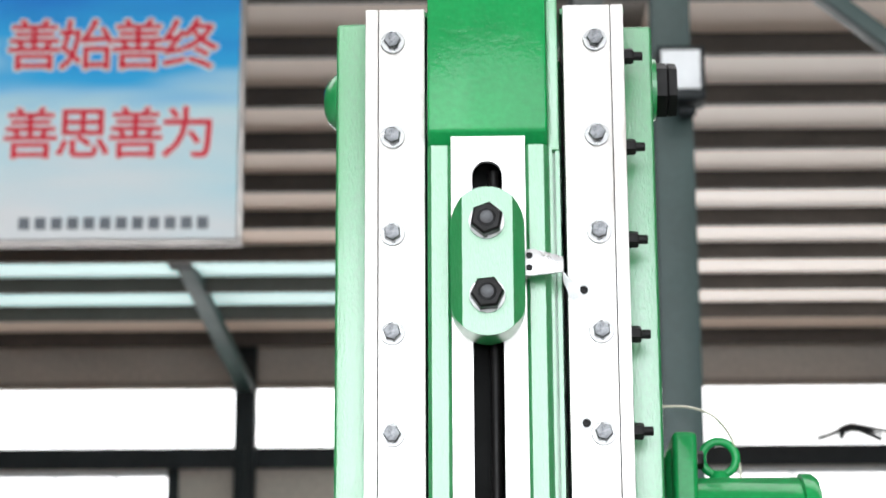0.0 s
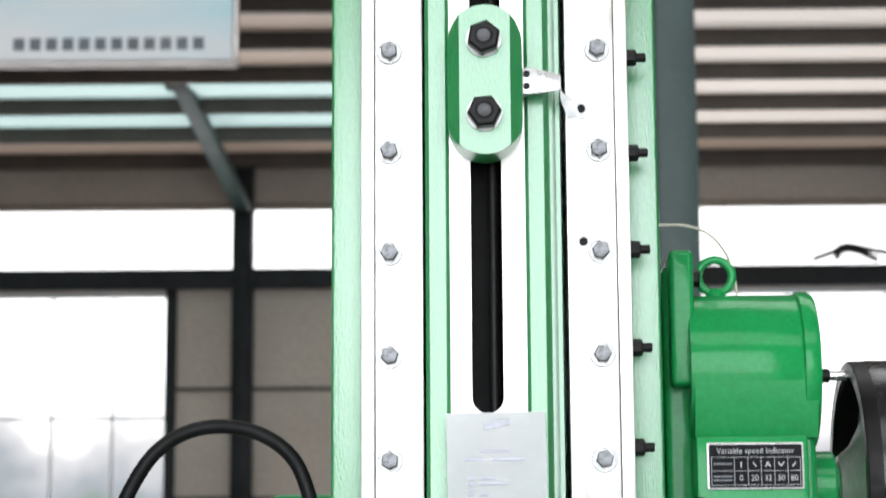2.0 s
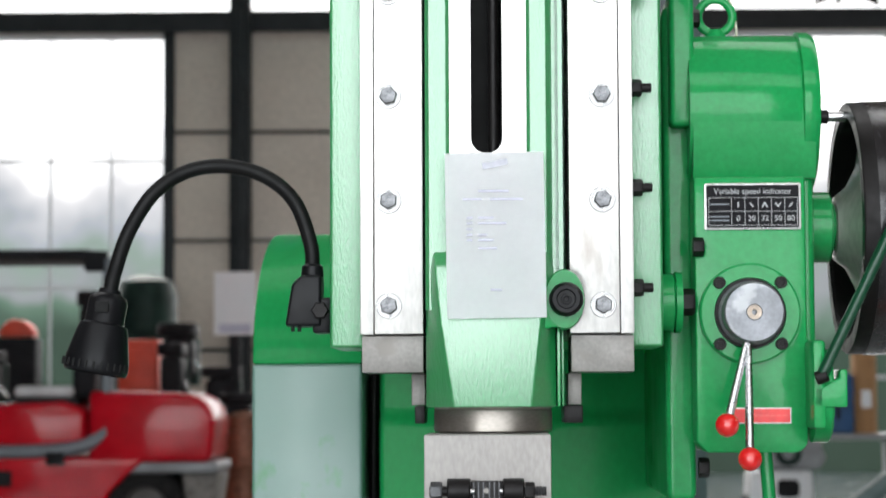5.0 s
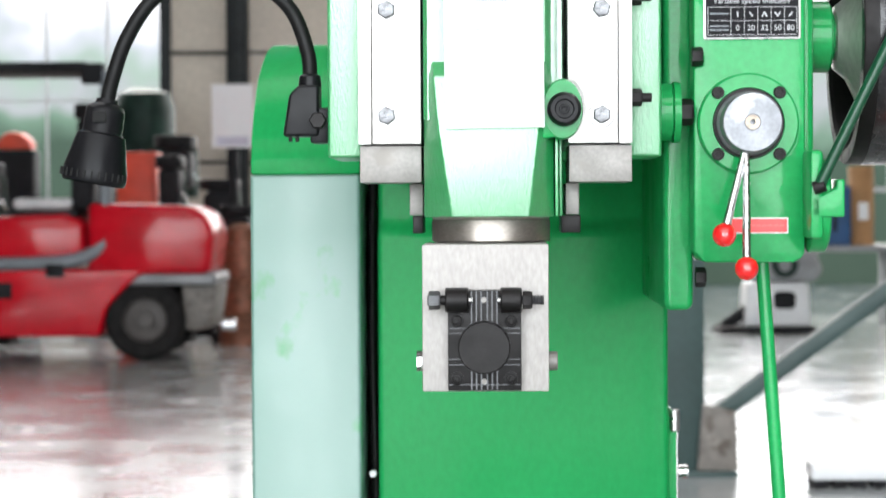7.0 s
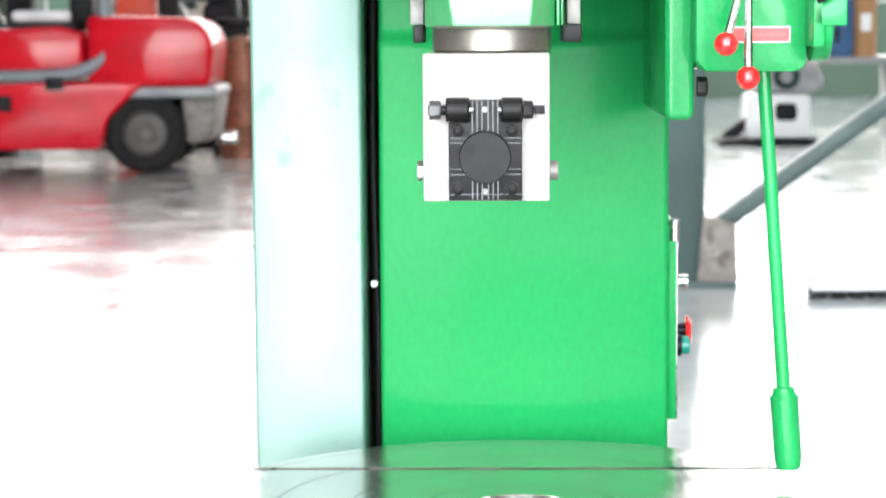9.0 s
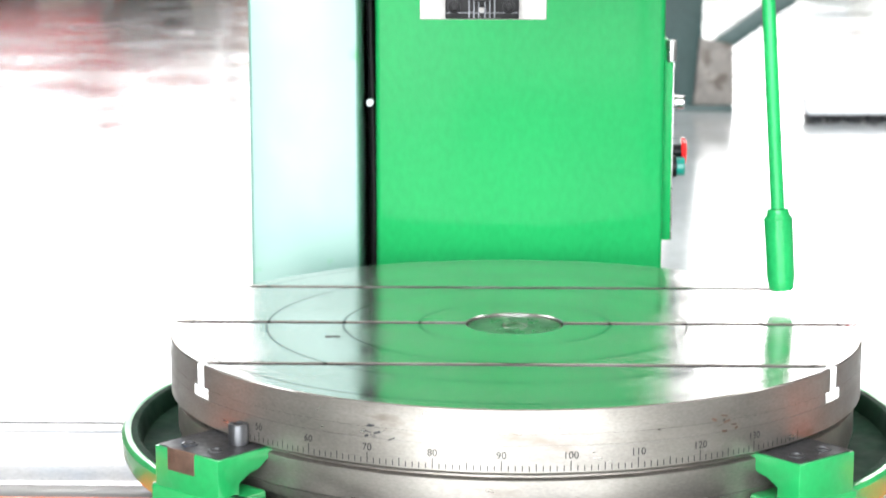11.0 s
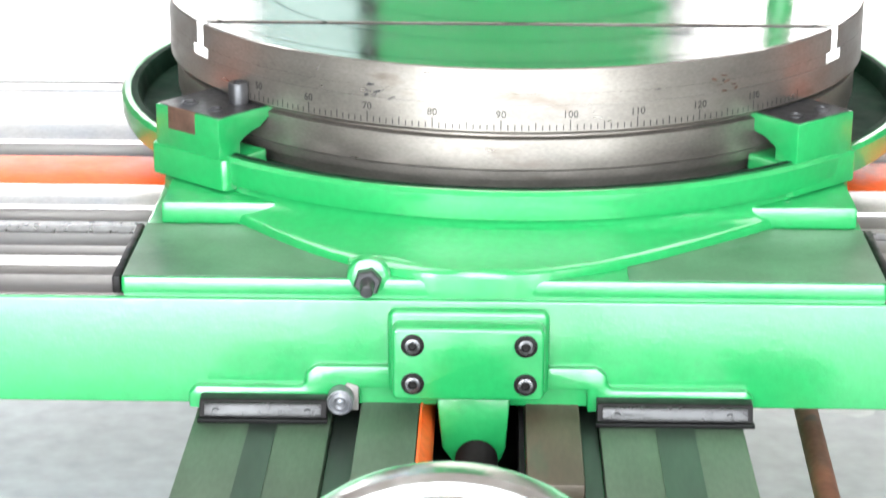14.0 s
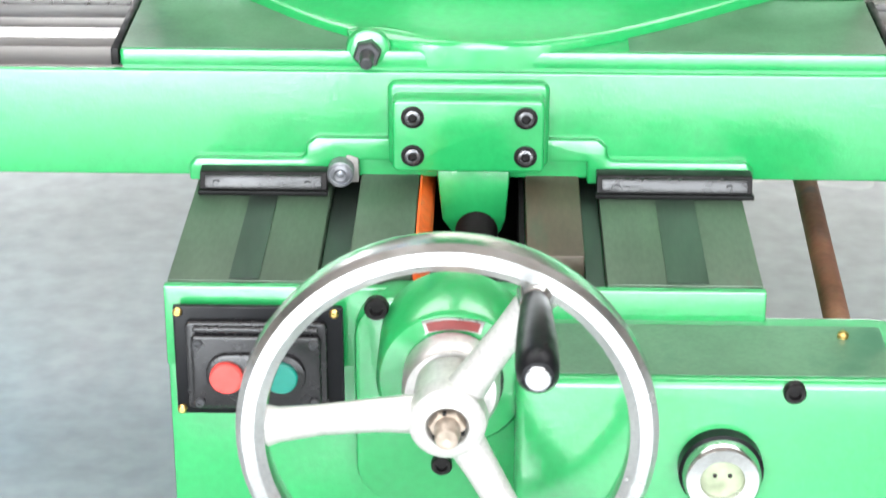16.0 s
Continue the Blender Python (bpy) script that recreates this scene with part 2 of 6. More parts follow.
def outdoors():
    """Blown-out daylight with faint trees and sheds low down."""
    m = bpy.data.materials.new("bright outdoors")
    m.use_nodes = True
    t = m.node_tree
    n, link = t.nodes, t.links.new
    co = n.new("ShaderNodeTexCoord")
    sep = n.new("ShaderNodeSeparateXYZ")
    link(co.outputs["Object"], sep.inputs[0])
    nz = n.new("ShaderNodeTexNoise")
    nz.inputs["Scale"].default_value = 0.9
    link(co.outputs["Object"], nz.inputs["Vector"])
    add = n.new("ShaderNodeMath")
    add.operation = "MULTIPLY_ADD"
    link(nz.outputs["Fac"], add.inputs[0])
    add.inputs[1].default_value = 2.4
    link(sep.outputs["Z"], add.inputs[2])
    r = n.new("ShaderNodeValToRGB")
    e = r.color_ramp.elements
    e[0].position, e[1].position = 0.0, 1.0
    e[0].color, e[1].color = (0.015, 0.024, 0.018, 1), (1, 1, 1, 1)
    for p, c in ((0.36, (0.02, 0.036, 0.026)), (0.46, (0.06, 0.10, 0.075)), (0.52, (0.15, 0.16, 0.17)), (0.60, (0.13, 0.17, 0.15)), (0.66, (0.20, 0.215, 0.235)), (0.74, (0.36, 0.36, 0.37)), (0.84, (0.8, 0.8, 0.8))):
        k = e.new(p)
        k.color = (*c, 1)
    mr = n.new("ShaderNodeMapRange")
    mr.inputs["From Min"].default_value, mr.inputs["From Max"].default_value = 0.5, 7.3
    link(add.outputs[0], mr.inputs["Value"])
    link(mr.outputs[0], r.inputs[0])
    b = n["Principled BSDF"]
    b.inputs["Base Color"].default_value = (0, 0, 0, 1)
    link(r.outputs[0], b.inputs["Emission Color"])
    b.inputs["Emission Strength"].default_value = 4.0
    return m


def table_face():
    """Ground iron with fine turned rings round the axis."""
    m = mat("ground table iron", (0.50, 0.49, 0.47), 0.18, 0.92, vary=0.08, big=7, fine=200, stain=(0.36, 0.34, 0.32), stain_at=0.66, stain_scale=9)
    t = m.node_tree
    n, link = t.nodes, t.links.new
    b = n["Principled BSDF"]
    co = n.new("ShaderNodeTexCoord")
    flat = n.new("ShaderNodeVectorMath")
    flat.operation = "MULTIPLY"
    flat.inputs[1].default_value = (1, 1, 0)
    link(co.outputs["Object"], flat.inputs[0])
    ln = n.new("ShaderNodeVectorMath")
    ln.operation = "LENGTH"
    link(flat.outputs[0], ln.inputs[0])
    off = n.new("ShaderNodeMath")
    off.operation = "SUBTRACT"
    link(ln.outputs["Value"], off.inputs[0])
    off.inputs[1].default_value = 0.0177
    pp = n.new("ShaderNodeMath")
    pp.operation = "PINGPONG"
    link(off.outputs[0], pp.inputs[0])
    pp.inputs[1].default_value = 0.035
    lt = n.new("ShaderNodeMath")
    lt.operation = "LESS_THAN"
    link(pp.outputs[0], lt.inputs[0])
    lt.inputs[1].default_value = 0.0014
    src = b.inputs["Base Color"].links[0].from_socket
    mx = n.new("ShaderNodeMix")
    mx.data_type = "RGBA"
    link(lt.outputs[0], mx.inputs[0])
    link(src, mx.inputs[6])
    mx.inputs[7].default_value = (0.10, 0.09, 0.08, 1)
    link(mx.outputs[2], b.inputs["Base Color"])
    return m


M_SIGN, M_OUT, M_TABLE = sign_face(), outdoors(), table_face()

# ---- shapes ----


def finish(bm, name, smooth=True):
    bmesh.ops.recalc_face_normals(bm, faces=bm.faces[:])
    me = bpy.data.meshes.new(name)
    bm.to_mesh(me)
    bm.free()
    if smooth:
        for p in me.polygons:
            p.use_smooth = True
        me.set_sharp_from_angle(angle=radians(38))
    return me


def part(name, bm, material, parent=None, label="", at=None):
    """One mesh object, from a bmesh or a mesh that it shares, under its thing or part."""
    me = bm if isinstance(bm, bpy.types.Mesh) else finish(bm, name)
    if not me.materials:
        me.materials.append(material)
    ob = new(name, me)
    if at is not None:
        ob.location = at
    if parent is not None:
        ob.parent = parent
    return tagged(ob, label)


def thing(name, label, category, group="", at=(0, 0, 0), rz=0.0):
    ob = new(name)
    ob.empty_display_size = 0.05
    ob.matrix_basis = pose(*at, 0, 0, rz)
    return tagged(ob, label, category, group)


def soften(bm, off, seg=2, angle=30, geom=None):
    edges = [e for e in (geom or bm.edges) if len(e.link_faces) == 2 and e.calc_face_angle(0) > radians(angle)]
    if off > 0 and edges:
        bmesh.ops.bevel(bm, geom=edges, offset=off, segments=seg, affect="EDGES", profile=0.5, clamp_overlap=True)
    return bm


def join(*many):
    out = many[0]
    for b in many[1:]:
        me = bpy.data.meshes.new("joint")
        b.to_mesh(me)
        b.free()
        out.from_mesh(me)
        bpy.data.meshes.remove(me)
    return out


def box(x0, x1, y0, y1, z0, z1, bev=0.0015, seg=2):
    bm = bmesh.new()
    bmesh.ops.create_cube(bm, size=1)
    for v in bm.verts:
        v.co = ((x0 + x1) / 2 + v.co.x * (x1 - x0), (y0 + y1) / 2 + v.co.y * (y1 - y0), (z0 + z1) / 2 + v.co.z * (z1 - z0))
    return soften(bm, bev, seg)


def prism(pts, axis, a, b, bev=0.0, seg=2):
    """A 2D outline drawn out along an axis. For x the outline is (y, z), for y (x, z), for z (x, y)."""
    put = {"x": lambda p, d: (d, p[0], p[1]), "y": lambda p, d: (p[0], d, p[1]), "z": lambda p, d: (p[0], p[1], d)}[axis]
    bm = bmesh.new()
    lo = [bm.verts.new(put(p, a)) for p in pts]
    hi = [bm.verts.new(put(p, b)) for p in pts]
    bm.faces.new(lo)
    bm.faces.new(hi[::-1])
    for i in range(len(pts)):
        j = (i + 1) % len(pts)
        bm.faces.new((lo[i], hi[i], hi[j], lo[j]))
    bmesh.ops.recalc_face_normals(bm, faces=bm.faces[:])
    return soften(bm, bev, seg)


AX = {"x": Matrix.Rotation(radians(90), 4, "Y"), "y": Matrix.Rotation(radians(90), 4, "X"), "z": Matrix.Identity(4)}


def lathe(profile, centre, axis="z", seg=48, turn=None):
    """Radius and height pairs turned round an axis. Heights run along +x, -y (towards the viewer) or +z."""
    bm = bmesh.new()
    rings = []
    for r, h in profile:
        if r < 1e-6:
            rings.append([bm.verts.new((0, 0, h))])
        else:
            rings.append([bm.verts.new((r * math.cos(2 * math.pi * i / seg), r * math.sin(2 * math.pi * i / seg), h)) for i in range(seg)])
    for a, b in zip(rings, rings[1:]):
        for i in range(seg):
            j = (i + 1) % seg
            if len(a) == 1 and len(b) > 1:
                bm.faces.new((a[0], b[i], b[j]))
            elif len(b) == 1 and len(a) > 1:
                bm.faces.new((a[i], b[0], a[j]))
            elif len(a) > 1:
                bm.faces.new((a[i], b[i], b[j], a[j]))
    bm.transform(Matrix.Translation(centre) @ (turn or AX[axis]))
    return bm


def rod(p, q, r0, r1=None, seg=24, bev=0.0):
    """A solid round bar from p to q."""
    p, q = Vector(p), Vector(q)
    r1 = r0 if r1 is None else r1
    length = (q - p).length
    e = min(bev, r0 * 0.9, r1 * 0.9)
    prof = [(0, 0), (r0 - e, 0), (r0, e), (r1, length - e), (r1 - e, length), (0, length)] if e else [(0, 0), (r0, 0), (r1, length), (0, length)]
    return lathe(prof, p, seg=seg, turn=(q - p).to_track_quat("Z", "Y").to_matrix().to_4x4())


def tube(points, r, seg=12, steps=8, ribs=0.0):
    """A round bar swept along a smooth line through the points."""
    P = [Vector(p) for p in points]
    line = []
    for i in range(len(P) - 1):
        a, b, c, d = P[max(i - 1, 0)], P[i], P[i + 1], P[min(i + 2, len(P) - 1)]
        for k in range(steps):
            t = k / steps
            line.append(0.5 * ((2 * b) + (c - a) * t + (2 * a - 5 * b + 4 * c - d) * t * t + (3 * b - a - 3 * c + d) * t ** 3))
    line.append(P[-1])
    bm = bmesh.new()
    rings, up = [], Vector((0.13, 1, 0.07)).normalized()
    for i, p in enumerate(line):
        d = (line[min(i + 1, len(line) - 1)] - line[max(i - 1, 0)]).normalized()
        u = up - d * up.dot(d)
        u.normalize()
        w = d.cross(u)
        rr = r * (1 + (ribs if i % 2 else 0))
        rings.append([bm.verts.new(p + rr * (math.cos(2 * math.pi * k / seg) * u + math.sin(2 * math.pi * k / seg) * w)) for k in range(seg)])
    for a, b in zip(rings, rings[1:]):
        for k in range(seg):
            j = (k + 1) % seg
            bm.faces.new((a[k], b[k], b[j], a[j]))
    bm.faces.new(rings[0][::-1])
    bm.faces.new(rings[-1])
    return bm


def arc(cx, cy, r, a0, a1, n=10):
    return [(cx + r * math.cos(radians(a0 + (a1 - a0) * i / n)), cy + r * math.sin(radians(a0 + (a1 - a0) * i / n))) for i in range(n + 1)]


def rounded(x0, x1, y0, y1, r, n=6):
    return arc(x1 - r, y0 + r, r, -90, 0, n) + arc(x1 - r, y1 - r, r, 0, 90, n) + arc(x0 + r, y1 - r, r, 90, 180, n) + arc(x0 + r, y0 + r, r, 180, 270, n)


def hexagon(r, h, axis="y", spin=0.0, bore=0.0):
    """A chamfered hexagon head whose base lies at 0 and which points along -y (or +x, +z)."""
    prof = [(0, 0), (r, 0), (r, h * 0.82), (r * 0.86, h), (bore or r * 0.5, h), (bore or r * 0.5, h * (0.93 if not bore else 0.7)), (0, h * (0.93 if not bore else 0.7))]
    bm = lathe(prof, (0, 0, 0), "z", 6)
    bm.transform(AX[axis] @ Matrix.Rotation(radians(spin), 4, "Z"))
    return bm


def socket_screw(r, h, axis="y"):
    bm = lathe([(0, 0), (r, 0), (r, h * 0.8), (r * 0.86, h), (r * 0.56, h), (r * 0.5, h * 0.45), (0, h * 0.45)], (0, 0, 0), "z", 20)
    bm.transform(AX[axis])
    return bm


def lettering(text, size, depth=0.0002, bold=0.0):
    """Flat letters in the built-in font, centred, facing -y."""
    cu = bpy.data.curves.new("letters", "FONT")
    cu.body, cu.size, cu.align_x, cu.align_y, cu.extrude = text, size, "CENTER", "CENTER", depth
    cu.resolution_u, cu.offset = 3, bold
    ob = bpy.data.objects.new("letters", cu)
    scene.collection.objects.link(ob)
    bpy.context.view_layer.update()
    me = bpy.data.meshes.new_from_object(ob)
    me.transform(Matrix.Rotation(radians(90), 4, "X"))
    me.materials.clear()
    bpy.data.objects.remove(ob)
    return me

# ---- the hall ----


def structure(name, bm, material, label, category="", smooth=True):
    return tagged(part(name, bm, material), label, category, kind="structure")


structure("floor", box(-40, 40, -8.8, 40, -0.2, 0, 0), M_FLOOR, "glossy grey-green epoxy factory floor", "floor")
FAR = 24.0


def far_wall():
    b = [box(-26, 26, FAR, FAR + 0.2, 6.02, 6.75, 0),
         box(-26, 26, FAR, FAR + 0.2, 5.09, 5.31, 0),
         box(-3.05, 2.6, FAR, FAR + 0.2, 0, 5.09, 0),
         box(-26, -9, FAR, FAR + 0.2, 0, 5.09, 0), box(9, 26, FAR, FAR + 0.2, 0, 5.09, 0),
         box(-9, -3.05, FAR, FAR + 0.2, 0, 0.95, 0), box(6.4, 9, FAR, FAR + 0.2, 0, 1.3, 0),
         box(-26, -9, FAR, FAR + 0.2, 5.31, 6.02, 0), box(9, 26, FAR, FAR + 0.2, 5.31, 6.02, 0)]
    return join(*b)


wall = structure("wall_far", far_wall(), M_WALL, "beige sheet-clad factory wall with ribbon windows", "wall")
for z in (1.65, 2.83, 4.01):
    part("seam", box(-3.03, 2.58, FAR - 0.03, FAR - 0.002, z - 0.016, z + 0.016, 0), M_DARKSTEEL, wall, "dark joint rail")
part("ledge", box(-26, 26, FAR - 0.12, FAR - 0.002, 5.10, 5.32, 0.01), M_DARKSTEEL, wall, "dark steel window beam")
part("eave_trim", box(-26, 26, FAR - 0.06, FAR - 0.002, 6.0, 6.06, 0.005), M_SHEET, wall)
for x in (-2.28, 4.9):
    part("wall_post", join(box(x - 0.11, x + 0.11, FAR - 0.30, FAR - 0.004, 0, 6.5, 0.01), box(x - 0.03, x + 0.03, FAR - 0.36, FAR - 0.3, 0, 5.3, 0.01)), M_DARKSTEEL, wall, "dark steel wall post")
part("cable_bundle", join(tube([(3.9, 23.8, 5.36), (4.1, 23.75, 5.42), (4.25, 23.75, 5.5), (4.45, 23.75, 5.47), (4.7, 23.75, 5.42), (5.2, 23.8, 5.38)], 0.03, 8, 5), tube([(4.15, 23.75, 5.34), (4.2, 23.72, 5.43), (4.35, 23.72, 5.44), (4.6, 23.75, 5.34)], 0.035, 8, 5)), M_DARKSTEEL, wall, "dark cable bundle on the ledge")
part("jamb", box(-3.13, -3.01, FAR - 0.05, FAR - 0.002, 0, 5.1, 0.005), M_DARKSTEEL, wall, "dark window jamb")


def window(name, x0, x1, z0, z1, nx, nz, bar=0.02):
    w = tagged(thing(name, "bright factory window with thin mullions", "window"), kind="structure")
    part("window_frame", join(box(x0, x1, FAR + 0.06, FAR + 0.14, z0, z0 + 0.05, 0), box(x0, x1, FAR + 0.06, FAR + 0.14, z1 - 0.05, z1, 0)), M_PALE, w)
    for i in range(1, nx):
        x = x0 + (x1 - x0) * i / nx
        part("mullion", box(x - bar, x + bar, FAR + 0.07, FAR + 0.13, z0 + 0.05, z1 - 0.05, 0), M_PALE, w)
    for i in range(1, nz):
        z = z0 + (z1 - z0) * i / nz
        part("transom", box(x0, x1, FAR + 0.065, FAR + 0.125, z - bar, z + bar, 0), M_PALE, w)
    return w


window("window_1", -9, -3.05, 0.95, 5.09, 9, 3, 0.012)
window("window_2", 2.6, 9, 1.3, 5.09, 6, 2, 0.012)
tagged(part("backdrop", box(-30, 30, 33, 33.1, -1, 14, 0), M_OUT), "overexposed daylight with faint trees outdoors", "backdrop", kind="structure")

# roof of purlins and sheets, falling gently to the far wall
SLOPE, EAVE = 0.056, 6.385


def roof_z(y):
    return EAVE + SLOPE * (23.7 - y)


def roof():
    bm = bmesh.new()
    pts = [(24.3, roof_z(24.3) + 0.17), (4.0, roof_z(4.0) + 0.17), (-8.8, roof_z(4.0) - 0.45), (-8.8, roof_z(4.0) - 0.3), (4.0, roof_z(4.0) + 0.32), (24.3, roof_z(24.3) + 0.3)]
    return prism(pts, "x", -26, 26)


ceiling = structure("ceiling", roof(), M_SHEET, "brown-grey sheet roof on purlins", "roof")
for k in range(13):
    y = 23.6 - 0.99 * k
    z = roof_z(y)
    part("purlin", join(box(-26, 26, y - 0.02, y + 0.02, z + 0.01, z + 0.15, 0), box(-26, 26, y - 0.02, y + 0.05, z - 0.005, z + 0.01, 0)), M_PURLIN, ceiling, "brown-grey steel purlin")
    # Glow chosen by row: the roof's changing brightness is put into the sheets.
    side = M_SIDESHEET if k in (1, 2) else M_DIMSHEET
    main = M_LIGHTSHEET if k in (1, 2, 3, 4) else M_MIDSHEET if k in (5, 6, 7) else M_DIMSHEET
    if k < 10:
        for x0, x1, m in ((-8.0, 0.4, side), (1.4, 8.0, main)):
            part("glow_sheet", box(x0, x1, y - 0.93, y - 0.06, z + 0.145, z + 0.165, 0), m, ceiling, "roof sheet with daylight as glow")
for x in (-12.0, 0.9, 12.0):
    part("rafter", prism([(24, roof_z(24) - 0.12), (4, roof_z(4) - 0.12), (4, roof_z(4) - 0.5), (24, roof_z(24) - 0.3)], "x", x - 0.1, x + 0.1), M_COLUMN, ceiling, "slate green steel rafter")
# Out of view: pale panels added above the two overhead fills.
for y, z, half in ((-3.4, 6.95, 1.9), (5.2, 7.25, 1.6)):
    part("overhead_panel", box(-7.1, 7.1, y - half, y + half, z, z + 0.03, 0), M_PALE, ceiling, "unseen pale panel above an added lamp")


def rear_wall():
    return join(box(-26, 26, -8.7, -8.5, 6.25, 7.1, 0), box(-26, -6.15, -8.7, -8.5, 0, 6.25, 0),
                box(5.95, 26, -8.7, -8.5, 0, 6.25, 0))


# Out of view; its openings are assumed, to hold the two rear lamps.
structure("wall_rear", rear_wall(), M_WALL, "unseen beige wall with assumed openings", "wall")
structure("wall_left", box(-26.2, -26, -8.7, 24.2, 0, 9, 0), M_WALL, "plain beige sheet wall", "wall")
structure("wall_right", box(26, 26.2, -8.7, 24.2, 0, 9, 0), M_WALL, "plain beige sheet wall", "wall")


def bar_between(p, q, w, h, bev=0.004):
    """A straight square bar from p to q."""
    p, q = Vector(p), Vector(q)
    bm = box(-w / 2, w / 2, -h / 2, h / 2, 0, (q - p).length, bev)
    bm.transform(Matrix.Translation(p) @ (q - p).to_track_quat("Z", "Y").to_matrix().to_4x4())
    return bm


brace = thing("roof_brace", "slate green steel brace between wall post and roof", "brace")
part("strut", bar_between((-2.27, 23.68, 5.95), (-2.67, 21.0, 6.72), 0.17, 0.12), M_COLUMN, brace)
part("gusset", box(-2.79, -2.58, 20.9, 21.15, 6.6, 6.86, 0.01), M_DARKSTEEL, brace)

# steel column with its braces
post = thing("steel_column", "slate green steel H-column standing on the floor", "column", at=(0.99, 9.6, 0))
part("flange", box(-0.085, 0.085, -0.09, -0.075, 0.02, 7.2, 0.002), M_COLUMN, post)
part("flange", box(-0.085, 0.085, 0.075, 0.09, 0.02, 7.2, 0.002), M_COLUMN, post)
part("web", box(-0.006, 0.006, -0.075, 0.075, 0.02, 7.2, 0), M_COLUMN, post)
part("base_plate", box(-0.15, 0.22, -0.16, 0.16, 0, 0.022, 0.003), M_COLUMN, post)
part("gusset", prism([(0.050, 0.024), (0.225, 0.024), (0.215, 0.28), (0.075, 0.31)], "y", -0.125, -0.095, 0.006), M_WORN, post, "worn grey-brown gusset plate")
part("lower_brace", bar_between((0.07, -0.02, 0.2), (1.47, -0.02, 1.21), 0.10, 0.07), M_COLUMN, post)
part("upper_brace", bar_between((0.59, -0.02, 5.0), (1.73, -0.02, 4.05), 0.12, 0.07), M_COLUMN, post)

flood = thing("flood_lamp", "grey-white box flood lamp on the steel column", "lamp", at=(1.025, 9.38, 4.44))
part("housing", box(-0.12, 0.09, -0.06, 0.1, -0.12, 0.13, 0.014, 3), M_DARKSTEEL, flood, "dark lamp housing")
part("lens", box(-0.105, 0.068, -0.068, -0.061, -0.075, 0.105, 0.003), M_PALE, flood, "milky lens")
part("hinge", rod((-0.03, 0.02, -0.15), (0.05, 0.02, -0.15), 0.025, seg=16, bev=0.004), M_DARKSTEEL, flood, "black lamp hinge")
part("bracket", box(-0.05, 0.05, 0.05, 0.125, 0.06, 0.10, 0.005), M_DARKSTEEL, flood, "black lamp bracket")


def outline(ch, size, spread, y):
    """A character thickened by shifted copies, each a hair in front of the last."""
    bm = bmesh.new()
    for k in range(10):
        me = lettering(ch, size, 0.00004)
        a = 2 * math.pi * k / 10
        me.transform(Matrix.Translation((spread * math.cos(a), y - 0.0003 * k, spread * math.sin(a))))
        bm.from_mesh(me)
        bpy.data.meshes.remove(me)
    return bm


# hanging sign
sign = thing("hanging_sign", "blue and white printed sign with red characters", "sign", at=(-3.0, 12.0, 4.4))
part("panel", box(-1.6, 1.78, 0.0, 0.03, 0.03, 2.4, 0.002), M_SIGN, sign)
part("edge", join(box(-1.63, 1.81, 0.012, 0.09, 0.0, 0.028, 0.003), box(1.782, 1.81, 0.012, 0.09, 0.03, 2.4, 0.003)), M_SIGNEDGE, sign, "aluminium edge")
for row, z in (("善始善终", 1.155), ("善思善为", 0.625)):
    for i, ch in enumerate(row):
        x = 1.50 - 0.298 * (3 - i)
        part("halo", outline(ch, 0.325, 0.017, -0.003), M_SIGNHALO, sign, "white halo", at=(x, 0, z))
        part("character", outline(ch, 0.325, 0.003, -0.009), M_SIGNRED, sign, "red printed character", at=(x, 0, z))
for x in (-1.2, 1.4):
    part("hanger", rod((x, 0.05, 2.4), (x, 0.05, 2.9), 0.012, seg=8), M_DARKSTEEL, sign, "steel hanger rod")
for i in range(12):
    x = 0.56 + 0.091 * i
    part("bar", box(x, x + 0.062, -0.004, -0.001, 0.085, 0.155, 0), M_SIGNGREY, sign, "grey printed bar")

# forklift in the background
fork = thing("forklift", "red counterbalance forklift parked before the window", "forklift", at=(0, 17.3, 0))
part("counterweight", prism(arc(-2.04, 0.94, 0.24, 0, 90, 8) + [(-2.75, 1.2), (-2.75, 0.66), (-1.83, 0.66)], "y", -0.5, 0.6, 0.05, 3), M_FORKRED, fork)
part("bonnet", prism([(-2.78, 0.74), (-2.78, 1.06), (-2.95, 1.12), (-3.5, 1.10), (-3.62, 1.0), (-3.62, 0.74)], "y", -0.48, 0.58, 0.04, 3), M_FORKRED, fork)
part("chassis", prism([(-2.66, 0.19), (-5.2, 0.19), (-5.2, 0.7), (-2.3, 0.7), (-2.4, 0.62), (-2.6, 0.42)], "y", -0.52, 0.62, 0.03, 3), M_FORKRED, fork)
part("step_panel", box(-3.7, -3.32, -0.54, -0.52, 0.48, 0.6, 0.01), M_CLUTTER_DARK, fork, "dark step opening")
part("bumper", box(-2.62, -1.78, -0.48, 0.58, 0.575, 0.66, 0.03, 3), M_IRON, fork, "grey rear axle cover")
part("rear_frame", prism([(-2.02, 0.22), (-1.84, 0.24), (-1.78, 0.575), (-2.06, 0.575)], "y", -0.4, 0.5, 0.03, 2), M_WORN, fork, "worn dusty rear frame")
